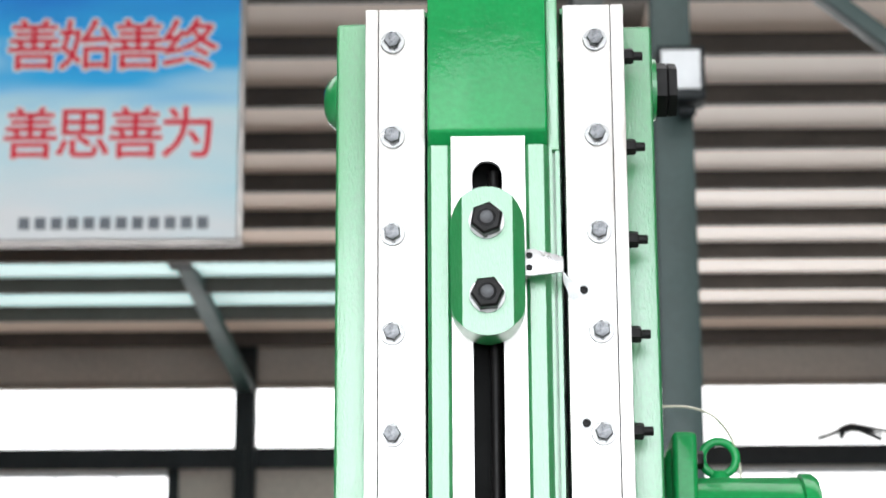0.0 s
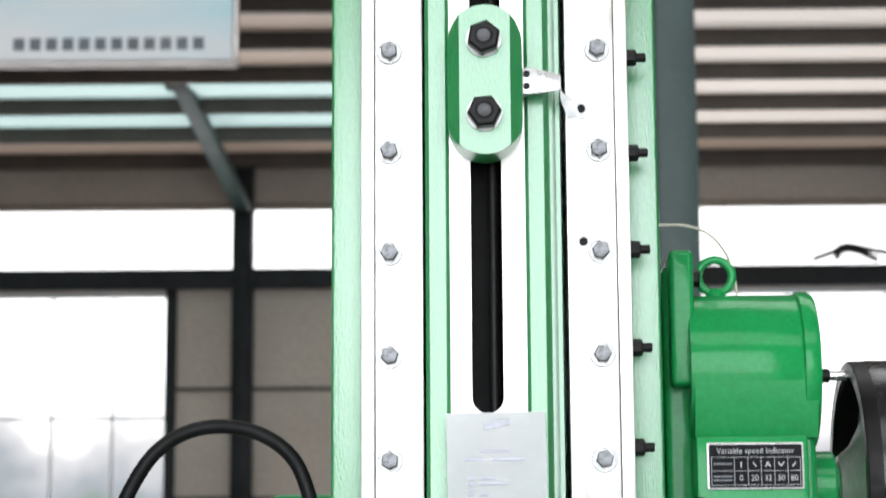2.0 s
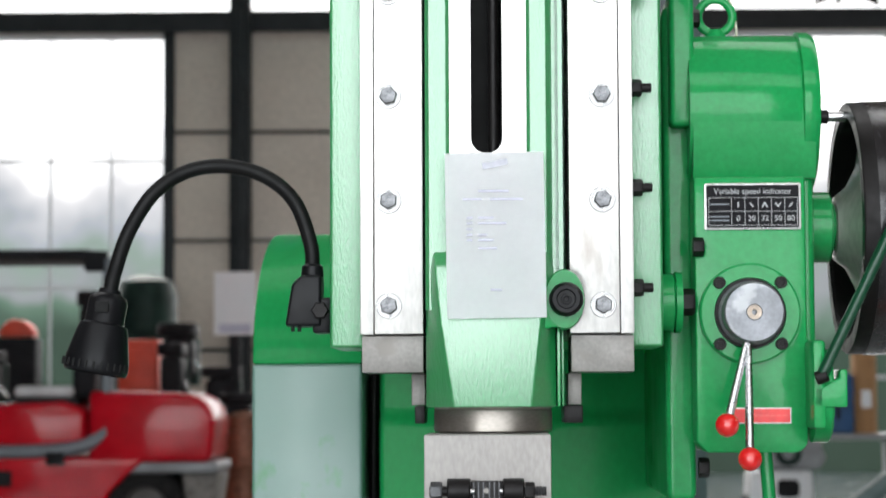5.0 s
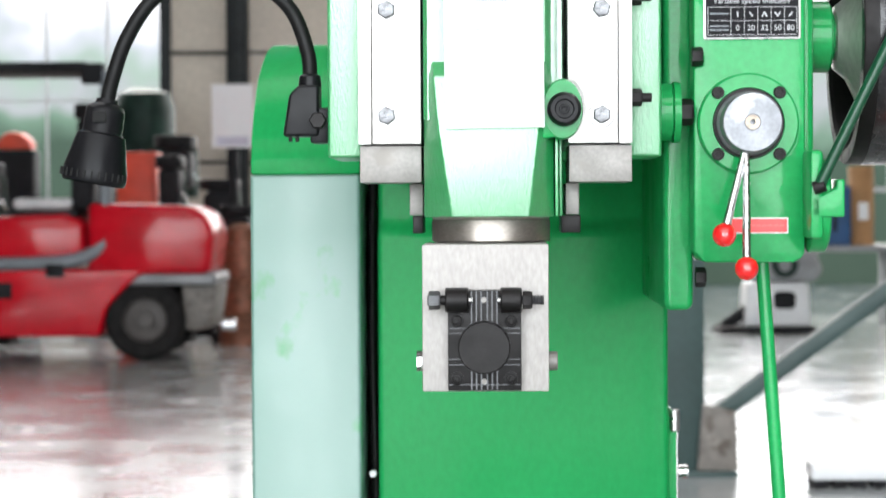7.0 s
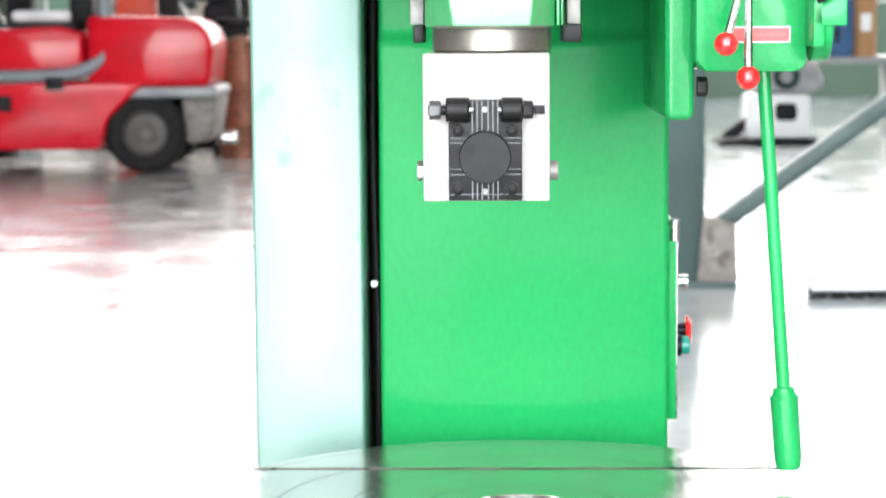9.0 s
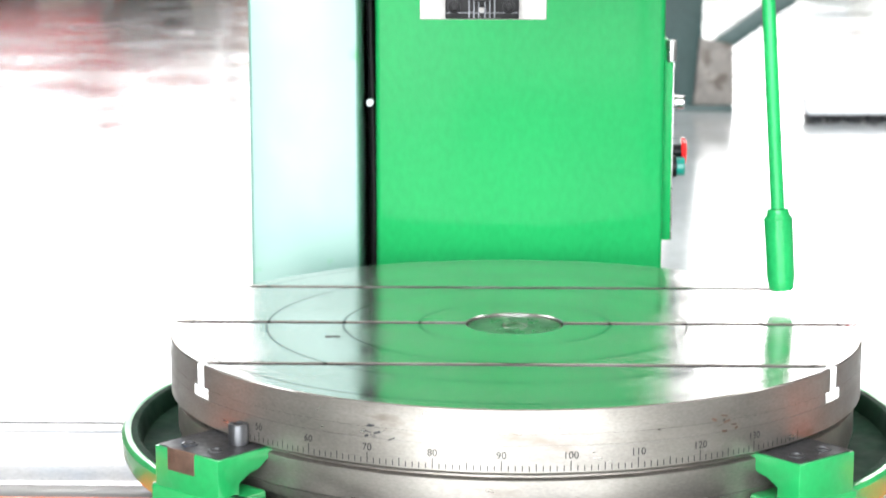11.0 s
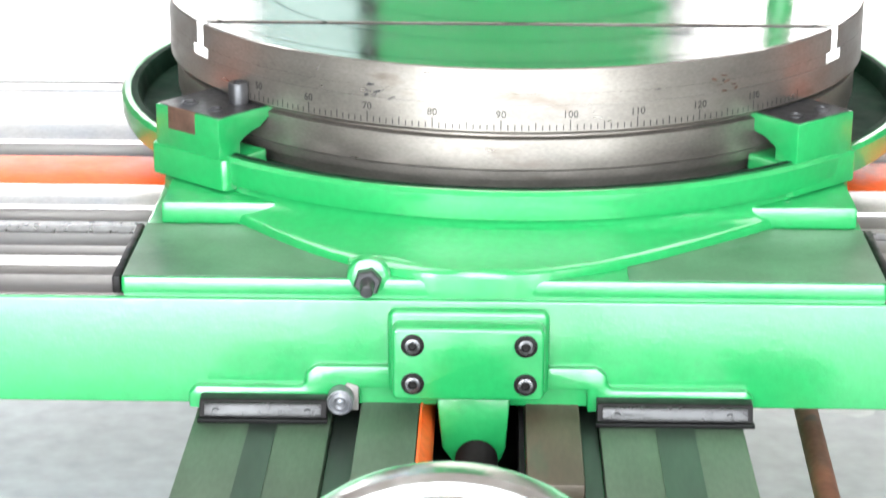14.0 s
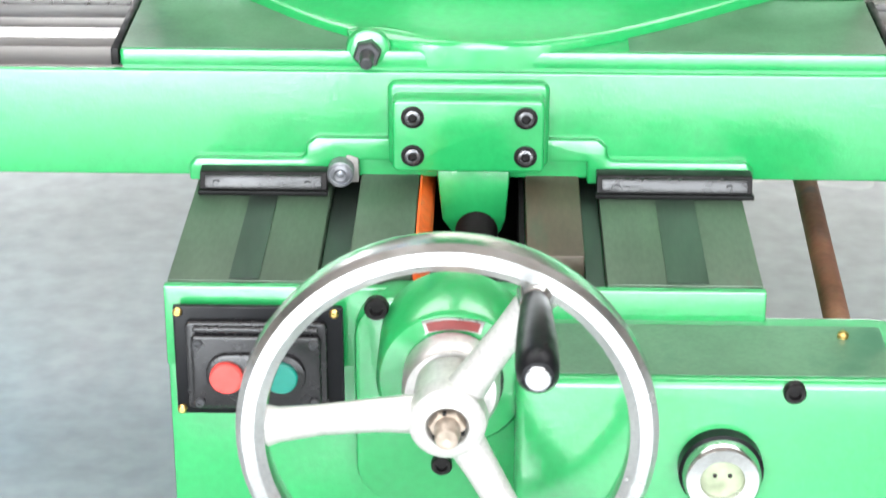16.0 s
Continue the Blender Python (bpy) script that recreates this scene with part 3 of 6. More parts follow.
for y in (-0.36, 0.46):
    w = part("wheel", lathe([(0.17, -0.09), (0.27, -0.10), (0.305, -0.07), (0.31, 0.0), (0.305, 0.07), (0.27, 0.1), (0.17, 0.09)], (-2.33, y, 0.312), "y", 40), M_TYRE, fork, "black rubber tyre")
    part("rim", lathe([(0, 0.04), (0.06, 0.05), (0.07, 0.02), (0.15, 0.0), (0.175, 0.085), (0.175, -0.085), (0, -0.085)], (-2.33, y, 0.312), "y", 32), M_RIM, w)
part("guard_post", tube([(-2.60, -0.42, 2.2), (-2.62, -0.42, 1.5), (-2.62, -0.44, 1.0), (-2.66, -0.46, 0.86), (-2.85, -0.5, 0.77), (-3.2, -0.5, 0.745), (-3.9, -0.5, 0.74)], 0.055, 10, 6), M_FORKGREY, fork, "grey bent guard tube")
part("guard_roof", join(box(-4.6, -2.75, -0.45, 0.55, 2.2, 2.27, 0.02), box(-2.8, -2.62, -0.46, -0.38, 2.1, 2.26, 0.02)), M_CLUTTER_DARK, fork, "black overhead guard")
part("front_post", bar_between((-4.55, -0.4, 2.2), (-4.9, -0.4, 0.7), 0.07, 0.07), M_CLUTTER_DARK, fork)
part("seat_base", box(-3.42, -2.86, -0.3, 0.3, 1.09, 1.15, 0.02), M_CLUTTER_DARK, fork)
part("seat", box(-3.36, -2.9, -0.28, 0.28, 1.15, 1.24, 0.04, 3), M_SEAT, fork, "pale worn seat cushion")
part("seat_back", box(-2.92, -2.74, -0.26, 0.26, 1.14, 1.5, 0.05, 3), M_CLUTTER_DARK, fork)
part("steering_column", rod((-3.7, 0, 1.0), (-3.55, 0, 1.45), 0.03), M_CLUTTER_DARK, fork)
part("tow_pin", rod((-1.80, 0.05, 0.25), (-1.68, 0.05, 0.25), 0.05, seg=16, bev=0.01), M_CHROME, fork)
part("strap", box(-3.06, -2.92, -0.56, -0.54, 0.64, 0.74, 0.01), M_CLUTTER_DARK, fork)


def clutter(name, label, category, bms, at=(0, 0, 0), group=""):
    t = thing(name, label, category, group, at=at)
    for n, bm, m in bms:
        part(n, bm, m, t)
    return t


clutter("red_cabinet", "orange-red steel cabinet by the wall", "cabinet", [
    ("body", box(-0.18, 0.18, -0.2, 0.2, 0.0, 1.66, 0.02), M_CLUTTER_RED), ("door", box(-0.15, 0.15, -0.215, -0.203, 0.1, 1.58, 0.005), M_CLUTTER_RED),
    ("handle", box(0.09, 0.11, -0.235, -0.215, 0.8, 0.95, 0.004), M_CLUTTER_DARK)], (-2.8, 20.0, 0))
clutter("red_cabinet", "dark cabinet with a rounded red lid near the window", "cabinet", [
    ("body", box(-0.2, 0.2, -0.2, 0.2, 0.0, 1.72, 0.02), M_CLUTTER_DARK), ("lid", prism(arc(0, 1.73, 0.17, 0, 180, 12), "y", -0.15, 0.15, 0.02), M_CLUTTER_RED),
    ("handle", box(0.1, 0.13, -0.235, -0.2, 1.0, 1.2, 0.004), M_IRON)], (-4.2, 21.5, 0))
for x, y, h, w in ((-3.25, 20.6, 1.78, 0.16), (-2.45, 19.6, 1.62, 0.13), (-2.1, 20.4, 1.42, 0.2), (-3.6, 22.3, 2.2, 0.14), (-4.05, 19.4, 1.56, 0.18), (-4.6, 20.4, 1.8, 0.26), (-2.62, 21.4, 1.85, 0.22), (-1.84, 19.3, 1.18, 0.17)):
    clutter("drill_press", "dark iron drill press standing by the wall", "machine", [
        ("foot", prism(rounded(-w * 1.3, w * 1.3, -0.28, 0.25, 0.06), "z", 0, 0.1, 0.02), M_CLUTTER_DARK), ("pillar", rod((0, 0.05, 0.1), (0, 0.05, h * 0.9), w * 0.36, seg=20), M_IRON),
        ("table", lathe([(0, 0), (w * 1.1, 0), (w * 1.1, 0.05), (0, 0.05)], (0, -0.12, h * 0.52), "z", 24), M_IRON), ("head", prism(rounded(-w * 0.7, w * 0.7, h * 0.72, h * 0.93, w * 0.4), "y", -0.32, 0.05, 0.03, 3), M_CLUTTER_DARK),
        ("belt_cover", prism(rounded(-w * 0.95, w * 0.8, -0.34, 0.2, w * 0.7), "z", h * 0.93, h, 0.02), M_CLUTTER_DARK), ("motor", rod((w * 0.2, 0.17, h * 0.68), (w * 0.2, 0.17, h * 0.93), w * 0.6, seg=20, bev=0.02), M_CASING),
        ("spindle", rod((0, -0.2, h * 0.6), (0, -0.2, h * 0.73), 0.03), M_CHROME), ("feed_lever", rod((w * 0.7, -0.15, h * 0.8), (w * 1.5, -0.3, h * 0.7), 0.012, seg=8), M_CHROME)], (x, y, 0), "drill presses by the wall")
clutter("dust_collector", "dark green drum-shaped dust collector before the window", "machine", [
    ("drum", lathe([(0, 1.55), (0.06, 1.5), (0.30, 1.78), (0.32, 1.84), (0.32, 2.18), (0.27, 2.32), (0.12, 2.38), (0, 2.38)], (0, 0, 0), "z", 32), M_CASING),
    ("duct", tube([(0, 0, 1.52), (0, 0, 1.2), (-0.05, -0.05, 0.9), (-0.2, -0.1, 0.75)], 0.07, 12, 5), M_CLUTTER_DARK),
    ("leg", rod((-0.28, 0.1, 0), (-0.28, 0.1, 1.9), 0.025, seg=10), M_CLUTTER_DARK), ("leg", rod((0.28, 0.1, 0), (0.28, 0.1, 1.9), 0.025, seg=10), M_CLUTTER_DARK), ("leg", rod((0, -0.27, 0), (0, -0.27, 1.9), 0.025, seg=10), M_CLUTTER_DARK)], (-3.12, 22.6, 0))
clutter("brown_bin", "rusty brown drum among the machines", "drum", [
    ("barrel", lathe([(0, 0), (0.2, 0), (0.2, 0.26), (0.207, 0.27), (0.2, 0.28), (0.2, 0.56), (0.207, 0.57), (0.2, 0.58), (0.2, 0.85), (0, 0.85)], (0, 0, 0), "z", 28), M_RUST),
    ("lid", lathe([(0, 0.852), (0.15, 0.852), (0.13, 0.98), (0.08, 1.02), (0, 1.03)], (0, 0, 0), "z", 28), M_RUST)], (-1.78, 18.9, 0))
clutter("notice_board", "white notice sheet on a dark stand", "notice", [
    ("sheet", box(-0.19, 0.19, -0.012, 0, 1.70, 2.27, 0.003), M_PAPER), ("stand", box(-0.04, 0.04, 0.002, 0.05, 0.0, 1.75, 0.005), M_CLUTTER_DARK),
    ("print", box(-0.14, 0.14, -0.016, -0.013, 1.72, 1.80, 0), M_INK)], (-1.96, 20, 0))
clutter("grey_casting", "grey iron machine casting on a pale pedestal", "casting", [
    ("foot", prism([(-0.46, 0), (0.48, 0), (0.44, 0.06), (-0.40, 0.06)], "y", -0.3, 0.3, 0.02), M_CLUTTER_DARK),
    ("pedestal", prism([(-0.20, 0.06), (0.40, 0.06), (0.38, 0.46), (-0.17, 0.46)], "y", -0.25, 0.25, 0.03), M_PALE),
    ("opening", prism(rounded(0.06, 0.26, 0.22, 0.38, 0.05), "y", -0.262, -0.252), M_CLUTTER_DARK),
    ("body", prism([(-0.12, 0.465), (0.44, 0.465), (0.52, 0.56), (0.44, 0.74), (0.10, 0.80), (-0.06, 0.66)], "y", -0.26, 0.26, 0.05, 3), M_IRON),
    ("bore", lathe([(0.06, 0), (0.12, 0), (0.12, 0.03), (0.06, 0.03), (0.06, 0)], (0.16, -0.262, 0.62), "y", 24), M_CASING),
    ("bracket", bar_between((-0.38, -0.1, 0.05), (-0.14, -0.1, 0.22), 0.06, 0.1), M_CLUTTER_DARK)], (2.85, 20.4, 0))
clutter("blue_cabinet", "blue steel cabinet on a grey stand by the far wall", "cabinet", [
    ("body", box(-0.2, 0.16, -0.2, 0.2, 0.762, 1.34, 0.02), M_BLUE), ("shelf", box(-0.6, 0.6, -0.25, 0.2, 0.70, 0.76, 0.01), M_IRON), ("leg", box(0.5, 0.58, -0.2, 0.2, 0.0, 0.7, 0.01), M_IRON), ("leg", box(-0.58, -0.5, -0.2, 0.2, 0.0, 0.7, 0.01), M_IRON),
    ("handle", box(-0.02, 0.02, -0.22, -0.2, 0.9, 1.05, 0.004), M_CLUTTER_DARK)], (3.75, 22.0, 0))
clutter("cardboard_roll", "brown cardboard roll standing on the shelf", "roll", [
    ("tube", lathe([(0.07, 0), (0.125, 0), (0.125, 0.78), (0.07, 0.78), (0.07, 0)], (0, 0, 0), "z", 24), M_CARDBOARD),
    ("label", box(-0.05, 0.05, -0.13, -0.124, 0.25, 0.42, 0), M_PALE)], (4.04, 21.98, 0.762))
clutter("work_bench", "dark iron bench with grey tops by the far wall", "bench", [
    ("top", box(-0.9, 0.9, -0.3, 0.3, 0.68, 0.76, 0.01), M_IRON), ("leg", box(-0.85, -0.75, -0.25, 0.25, 0, 0.68, 0.01), M_CLUTTER_DARK), ("leg", box(0.75, 0.85, -0.25, 0.25, 0, 0.68, 0.01), M_CLUTTER_DARK),
    ("vice", box(-0.2, 0.1, -0.2, 0.1, 0.76, 0.93, 0.03), M_CLUTTER_DARK)], (5.2, 22.4, 0))
mat_stack = thing("ribbed_pallet", "pale low pallet on dark ribs on the floor", "pallet", at=(1.98, 9.25, 0))
part("deck", box(-0.52, 0.7, -0.2, 0.0, 0.034, 0.10, 0.008, 3), M_PALE, mat_stack)
for i in range(15):
    part("rib", box(-0.51 + i * 0.08, -0.455 + i * 0.08, -0.195, -0.01, 0.0, 0.034, 0.005), M_CLUTTER_DARK, mat_stack, "dark support rib")

# ---- the slotting machine ----
ROOT = thing("slotting_machine", "green enamelled vertical slotting machine with a round table", "machine", at=(0.06, 2.03, 0), rz=-1.2)

# bed
bed = part("bed", prism([(-0.246, 0.252), (0.174, 0.252), (0.174, 0.448), (0.0075, 0.448), (0.0075, 0.36), (-0.0725, 0.36), (-0.0725, 0.448), (-0.246, 0.448)], "y", -0.612, 0.9, 0.003), M_PAINT, ROOT)
part("bed_foot", box(-0.253, 0.183, -0.628, 0.9, 0, 0.254, 0.005), M_PAINT, bed)
part("bed_way", box(-0.2445, -0.140, -0.606, 0.5, 0.449, 0.463, 0.0012), M_WAY, bed, "oily scraped flat way")
part("bed_way", box(0.064, 0.1725, -0.606, 0.5, 0.449, 0.463, 0.0012), M_WAY, bed, "oily scraped flat way")
part("wear_strip", box(-0.201, -0.180, -0.605, 0.5, 0.4635, 0.4642, 0), M_WAYDARK, bed, "dark sliding strip")
part("wear_strip", box(0.106, 0.135, -0.605, 0.5, 0.4635, 0.4642, 0), M_WAYGREEN, bed, "dark sliding strip")
part("oil_groove", box(-0.139, -0.119, -0.605, 0.5, 0.449, 0.4555, 0), M_WAYDARK, bed, "dark oil groove")
part("oil_groove", box(0.050, 0.063, -0.605, 0.5, 0.449, 0.4555, 0), M_WAYDARK, bed, "dark oil groove")
part("rib", box(-0.118, -0.073, -0.60, 0.5, 0.449, 0.470, 0.0015), M_WAY, bed, "brown-stained raised rib")
part("rib", box(0.008, 0.049, -0.575, 0.5, 0.449, 0.470, 0.0015), M_RIB, bed, "brown-stained raised rib")
# Trough floor and lower sides are coloured black in place of deep shade.
part("trough", box(-0.072, 0.007, -0.60, 0.5, 0.3605, 0.366, 0), M_VOID, bed, "trough floor with shade in its black")
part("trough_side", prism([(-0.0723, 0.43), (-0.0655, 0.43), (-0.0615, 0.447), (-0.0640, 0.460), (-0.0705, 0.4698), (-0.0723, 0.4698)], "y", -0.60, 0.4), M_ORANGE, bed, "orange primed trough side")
part("trough_side", box(-0.0722, -0.0685, -0.60, 0.45, 0.366, 0.4295, 0), M_VOID, bed, "trough side with shade in its black")
part("trough_side", box(0.0035, 0.0072, -0.60, 0.45, 0.366, 0.4500, 0), M_VOID, bed, "trough side with shade in its black")
part("front_lip", box(-0.2462, 0.1742, -0.6155, -0.607, 0.40, 0.4622, 0.0018), M_PAINT, bed)

# boxed feed gear on the bed's front
feed = part("feed_box", prism([(0.0, 0.06), (0.288, 0.06)] + arc(0.250, 0.402, 0.038, 0, 90, 8) + [(0.0, 0.440)], "y", -0.705, -0.605, 0.006, 3), M_PAINT, ROOT)
part("box_lid", prism([(0.01, 0.4405), (0.252, 0.4405), (0.248, 0.4412), (0.014, 0.4412)], "y", -0.697, -0.624), M_DULL, feed, "oil-wiped dark green top")
sight = part("oil_sight", lathe([(0.0285, 0), (0.0285, 0.010), (0.0255, 0.012), (0.0255, 0.0)], (0.138, -0.705, 0.3765), "y", 40), M_PLASTIC, feed, "black sight glass seat")
part("sight_ring", lathe([(0.0265, 0.004), (0.026, 0.020), (0.024, 0.0225), (0.015, 0.0215), (0.0145, 0.012)], (0.138, -0.705, 0.3765), "y", 40), M_WHEEL, feed, "aluminium sight glass ring")
part("sight_glass", lathe([(0.015, 0.0), (0.015, 0.0165), (0.009, 0.0175), (0, 0.018)], (0.138, -0.705, 0.3765), "y", 32), M_OIL, feed, "pale sight glass with oil")
for dx in (-0.005, 0.005):
    part("sight_dot", lathe([(0.0016, 0), (0.0016, 0.0185), (0, 0.019)], (0.138 + dx, -0.705, 0.379), "y", 10), M_BLACK, feed)
part("screw", socket_screw(0.0075, 0.007), M_BLACK, feed, "black socket screw", at=(0.1840, -0.705, 0.4345))
part("oil_nipple", lathe([(0.004, 0), (0.004, 0.003), (0.002, 0.005), (0, 0.005)], (0.2245, -0.640, 0.4405), "z", 12), M_BRASS, feed, "brass oil nipple")

# boss, hub and handwheel
boss = part("feed_boss", join(prism(rounded(-0.112, 0.02, 0.30, 0.463, 0.03), "y", -0.634, -0.60, 0.004),
                              lathe([(0.052, 0), (0.052, 0.058), (0.049, 0.062), (0.034, 0.064), (0.034, 0.0)], (-0.042, -0.630, 0.432), "y", 56)), M_PAINT, ROOT)
part("name_plate", prism(arc(-0.042, 0.412, 0.0672, 72, 108, 10) + arc(-0.042, 0.412, 0.0585, 108, 72, 10), "y", -0.6945, -0.692), M_ZINC, boss, "small bright-edged name plate")
part("plate_face", prism(arc(-0.042, 0.412, 0.0662, 74, 106, 10) + arc(-0.042, 0.412, 0.0595, 106, 74, 10), "y", -0.6952, -0.6945), M_MAROON, boss, "maroon plate face")
part("screw", socket_screw(0.0085, 0.007), M_BLACK, boss, "black socket screw", at=(-0.096, -0.634, 0.462 - 0.004))
part("screw", socket_screw(0.0075, 0.006), M_BLACK, boss, "black socket screw", at=(-0.051, -0.634, 0.334))
part("oil_nipple", lathe([(0.0035, 0), (0.0035, 0.003), (0.002, 0.005), (0, 0.005)], (-0.040, -0.616, 0.4605), "z", 12), M_BRASS, boss, "brass oil nipple")
part("dial", lathe([(0.029, 0), (0.0325, 0.003), (0.0325, 0.024), (0.030, 0.028), (0.02, 0.030), (0.02, 0.0)], (-0.043, -0.694, 0.438), "y", 48), M_STEEL, boss, "bright steel dial sleeve")

HX, HY, HZ, HR = -0.044, -0.785, 0.447, 0.1325


def rim():
    prof = [(HR - 0.019, 0.004), (HR - 0.017, -0.011), (HR - 0.009, -0.015), (HR - 0.002, -0.013), (HR, -0.004), (HR, 0.008), (HR - 0.004, 0.013), (HR - 0.012, 0.014), (HR - 0.018, 0.010), (HR - 0.019, 0.004)]
    return lathe(prof, (HX, HY, HZ), "y", 96)


wheel = part("handwheel", rim(), M_WHEEL, ROOT, "polished aluminium handwheel rim")


def spoke(a):
    d = Vector((math.cos(radians(a)), 0, math.sin(radians(a))))
    bm = bmesh.new()
    rings, seg = [], 14
    side = Vector((-d.z, 0, d.x))
    for k, (r, w, h, y) in enumerate(((0.016, 0.0135, 0.011, 0.020), (0.045, 0.0115, 0.009, 0.017), (0.08, 0.0105, 0.008, 0.010), (0.106, 0.0120, 0.0085, 0.003), (0.118, 0.016, 0.009, 0.0))):
        c = Vector((HX, HY + y, HZ)) + d * r
        rings.append([bm.verts.new(c + side * (w * math.cos(2 * math.pi * i / seg)) + Vector((0, h * math.sin(2 * math.pi * i / seg), 0))) for i in range(seg)])
    for p, q in zip(rings, rings[1:]):
        for i in range(seg):
            bm.faces.new((p[i], q[i], q[(i + 1) % seg], p[(i + 1) % seg]))
    return bm


for a in (180, 59, -60):
    part("spoke", spoke(a), M_CASTALU, wheel, "sand-cast aluminium spoke")
part("hub", lathe([(0.0, -0.03), (0.022, -0.03), (0.0235, 0.0), (0.026, 0.010), (0.0245, 0.020), (0.0200, 0.0242), (0.0145, 0.0250), (0.0135, 0.0240), (0.0130, 0.0150), (0, 0.0150)], (HX, HY + 0.026, HZ), "y", 40), M_CASTALU, wheel, "sand-cast aluminium hub")
part("hub_recess", lathe([(0.0134, 0.0), (0.0134, 0.0022), (0, 0.0022)], (HX, HY + 0.0135, HZ), "y", 28), M_NOTCH, wheel, "brown hub recess")
part("shaft_nut", lathe([(0, 0), (0.0122, 0), (0.0122, 0.0085), (0.0112, 0.0100), (0.0085, 0.0102), (0, 0.0102)], (HX, HY + 0.011, HZ), "y", 6), M_BUSH, wheel, "worn brown-grey hexagon nut")
part("shaft_end", lathe([(0, 0), (0.0082, 0), (0.0078, 0.0165), (0.0068, 0.0180), (0.002, 0.0180), (0, 0.0165)], (HX, HY + 0.0035, HZ), "y", 28), M_BUSH, wheel, "worn shaft end")
for a in (100, 220, 340):
    # Small black blocks put in for the dark of the key slots.
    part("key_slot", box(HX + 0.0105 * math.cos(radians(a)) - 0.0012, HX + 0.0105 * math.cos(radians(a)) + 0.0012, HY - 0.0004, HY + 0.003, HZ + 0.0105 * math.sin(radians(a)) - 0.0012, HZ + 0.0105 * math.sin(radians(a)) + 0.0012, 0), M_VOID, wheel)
gx, gz = HX + 0.112 * math.cos(radians(61.5)), HZ + 0.112 * math.sin(radians(61.5))
part("grip_seat", lathe([(0, 0), (0.0115, 0), (0.0105, 0.012), (0.008, 0.016), (0, 0.016)], (gx, HY - 0.004, gz), "y", 28), M_WHEEL, wheel)
part("grip", lathe([(0, 0.0), (0.0085, 0.0), (0.0098, 0.012), (0.0122, 0.05), (0.0130, 0.080), (0.0122, 0.092), (0.0095, 0.0965), (0.0078, 0.097), (0, 0.097)], (gx, HY - 0.018, gz), "y", 36), M_PLASTIC, wheel, "glossy black grip")
part("grip_cap", lathe([(0, 0), (0.0076, 0), (0.007, 0.0016), (0, 0.0018)], (gx, HY - 0.1151, gz), "y", 28), M_CHROME, wheel, "bright grip end")

# push-button station on the bed
panel = part("button_station", prism(rounded(-0.2385, -0.120, 0.368, 0.4525, 0.002), "y", -0.6275, -0.6225, 0.001), M_PLASTIC, ROOT, "black push-button station")
part("frame", prism(rounded(-0.2295, -0.131, 0.3755, 0.4435, 0.004), "y", -0.6345, -0.6275, 0.0016, 3), M_OXIDE, panel, "glossy moulded black frame")
part("cover", prism(rounded(-0.2255, -0.135, 0.3795, 0.4355, 0.004), "y", -0.6395, -0.6345, 0.0022, 3), M_OXIDE, panel, "glossy black cover")
part("cover_rib", prism(rounded(-0.2240, -0.1365, 0.4370, 0.4415, 0.0018), "y", -0.6385, -0.6345, 0.0014, 3), M_OXIDE, panel, "glossy black rib")
part("button_well", prism(arc(-0.199, 0.4065, 0.0165, 90, 270, 12) + arc(-0.162, 0.4065, 0.0165, -90, 90, 12), "y", -0.6435, -0.6395, 0.002), M_OXIDE, panel, "rounded rim round the buttons")
part("stop_button", lathe([(0, 0), (0.0117, 0), (0.0117, 0.004), (0.0105, 0.0055), (0, 0.006)], (-0.2005, -0.6435, 0.4065), "y", 32), M_SALMON, panel, "faded red button")
part("start_button", lathe([(0, 0), (0.0117, 0), (0.0117, 0.003), (0.0105, 0.0042), (0, 0.0046)], (-0.1625, -0.6435, 0.4065), "y", 32), M_TEAL, panel, "dark green button")
for x in (-0.2350, -0.1260):
    for z in (0.3720, 0.4485):
        part("corner_screw", lathe([(0.0035, 0), (0.0035, 0.0015), (0.002, 0.003), (0, 0.003)], (x, -0.6275, z), "y", 12), M_BRASS, panel, "brass corner screw")
for x in (-0.2205, -0.140):
    for z in (0.384, 0.430):
        part("inner_screw", socket_screw(0.0034, 0.0025), M_BOLT, panel, at=(x, -0.6395, z))

# carriage that runs on the bed
car = part("carriage", join(box(-0.82, 0.82, -0.4265, 0.21, 0.470, 0.5425, 0.002, 2), box(-0.82, 0.82, -0.4303, -0.4240, 0.468, 0.5540, 0.0022, 3), box(-0.24, 0.17, -0.415, 0.2, 0.464, 0.47, 0)), M_PAINT, ROOT)


def apron(s, xs):
    """The raised casting step over a wiper, with rounded corners."""
    a, b, c, d = xs
    pts = [(a, 0.466), (a, 0.4785), (a + s * 0.006, 0.4845), (b - s * 0.004, 0.4845), (b, 0.4885), (b, 0.496), (b + s * 0.008, 0.502), (c, 0.502), (c, 0.484), (d, 0.484), (d, 0.466)]
    return prism(pts, "y", -0.4365, -0.425, 0.0022, 2)


part("apron", apron(1, (-0.250, -0.160, -0.093, -0.135)), M_PAINT, car)
part("apron", apron(-1, (0.182, 0.070, 0.022, 0.055)), M_PAINT, car)
nutpad = part("nut_plate", prism(rounded(-0.093, 0.0215, 0.483, 0.541, 0.005), "y", -0.456, -0.43, 0.0025, 3), M_PAINT, car)
# Wider green step added behind the nut plate for its shaded outline.
part("plate_shade_step", prism(rounded(-0.097, 0.0255, 0.479, 0.5485, 0.007), "y", -0.4385, -0.43, 0.004, 3), M_PAINT, car)
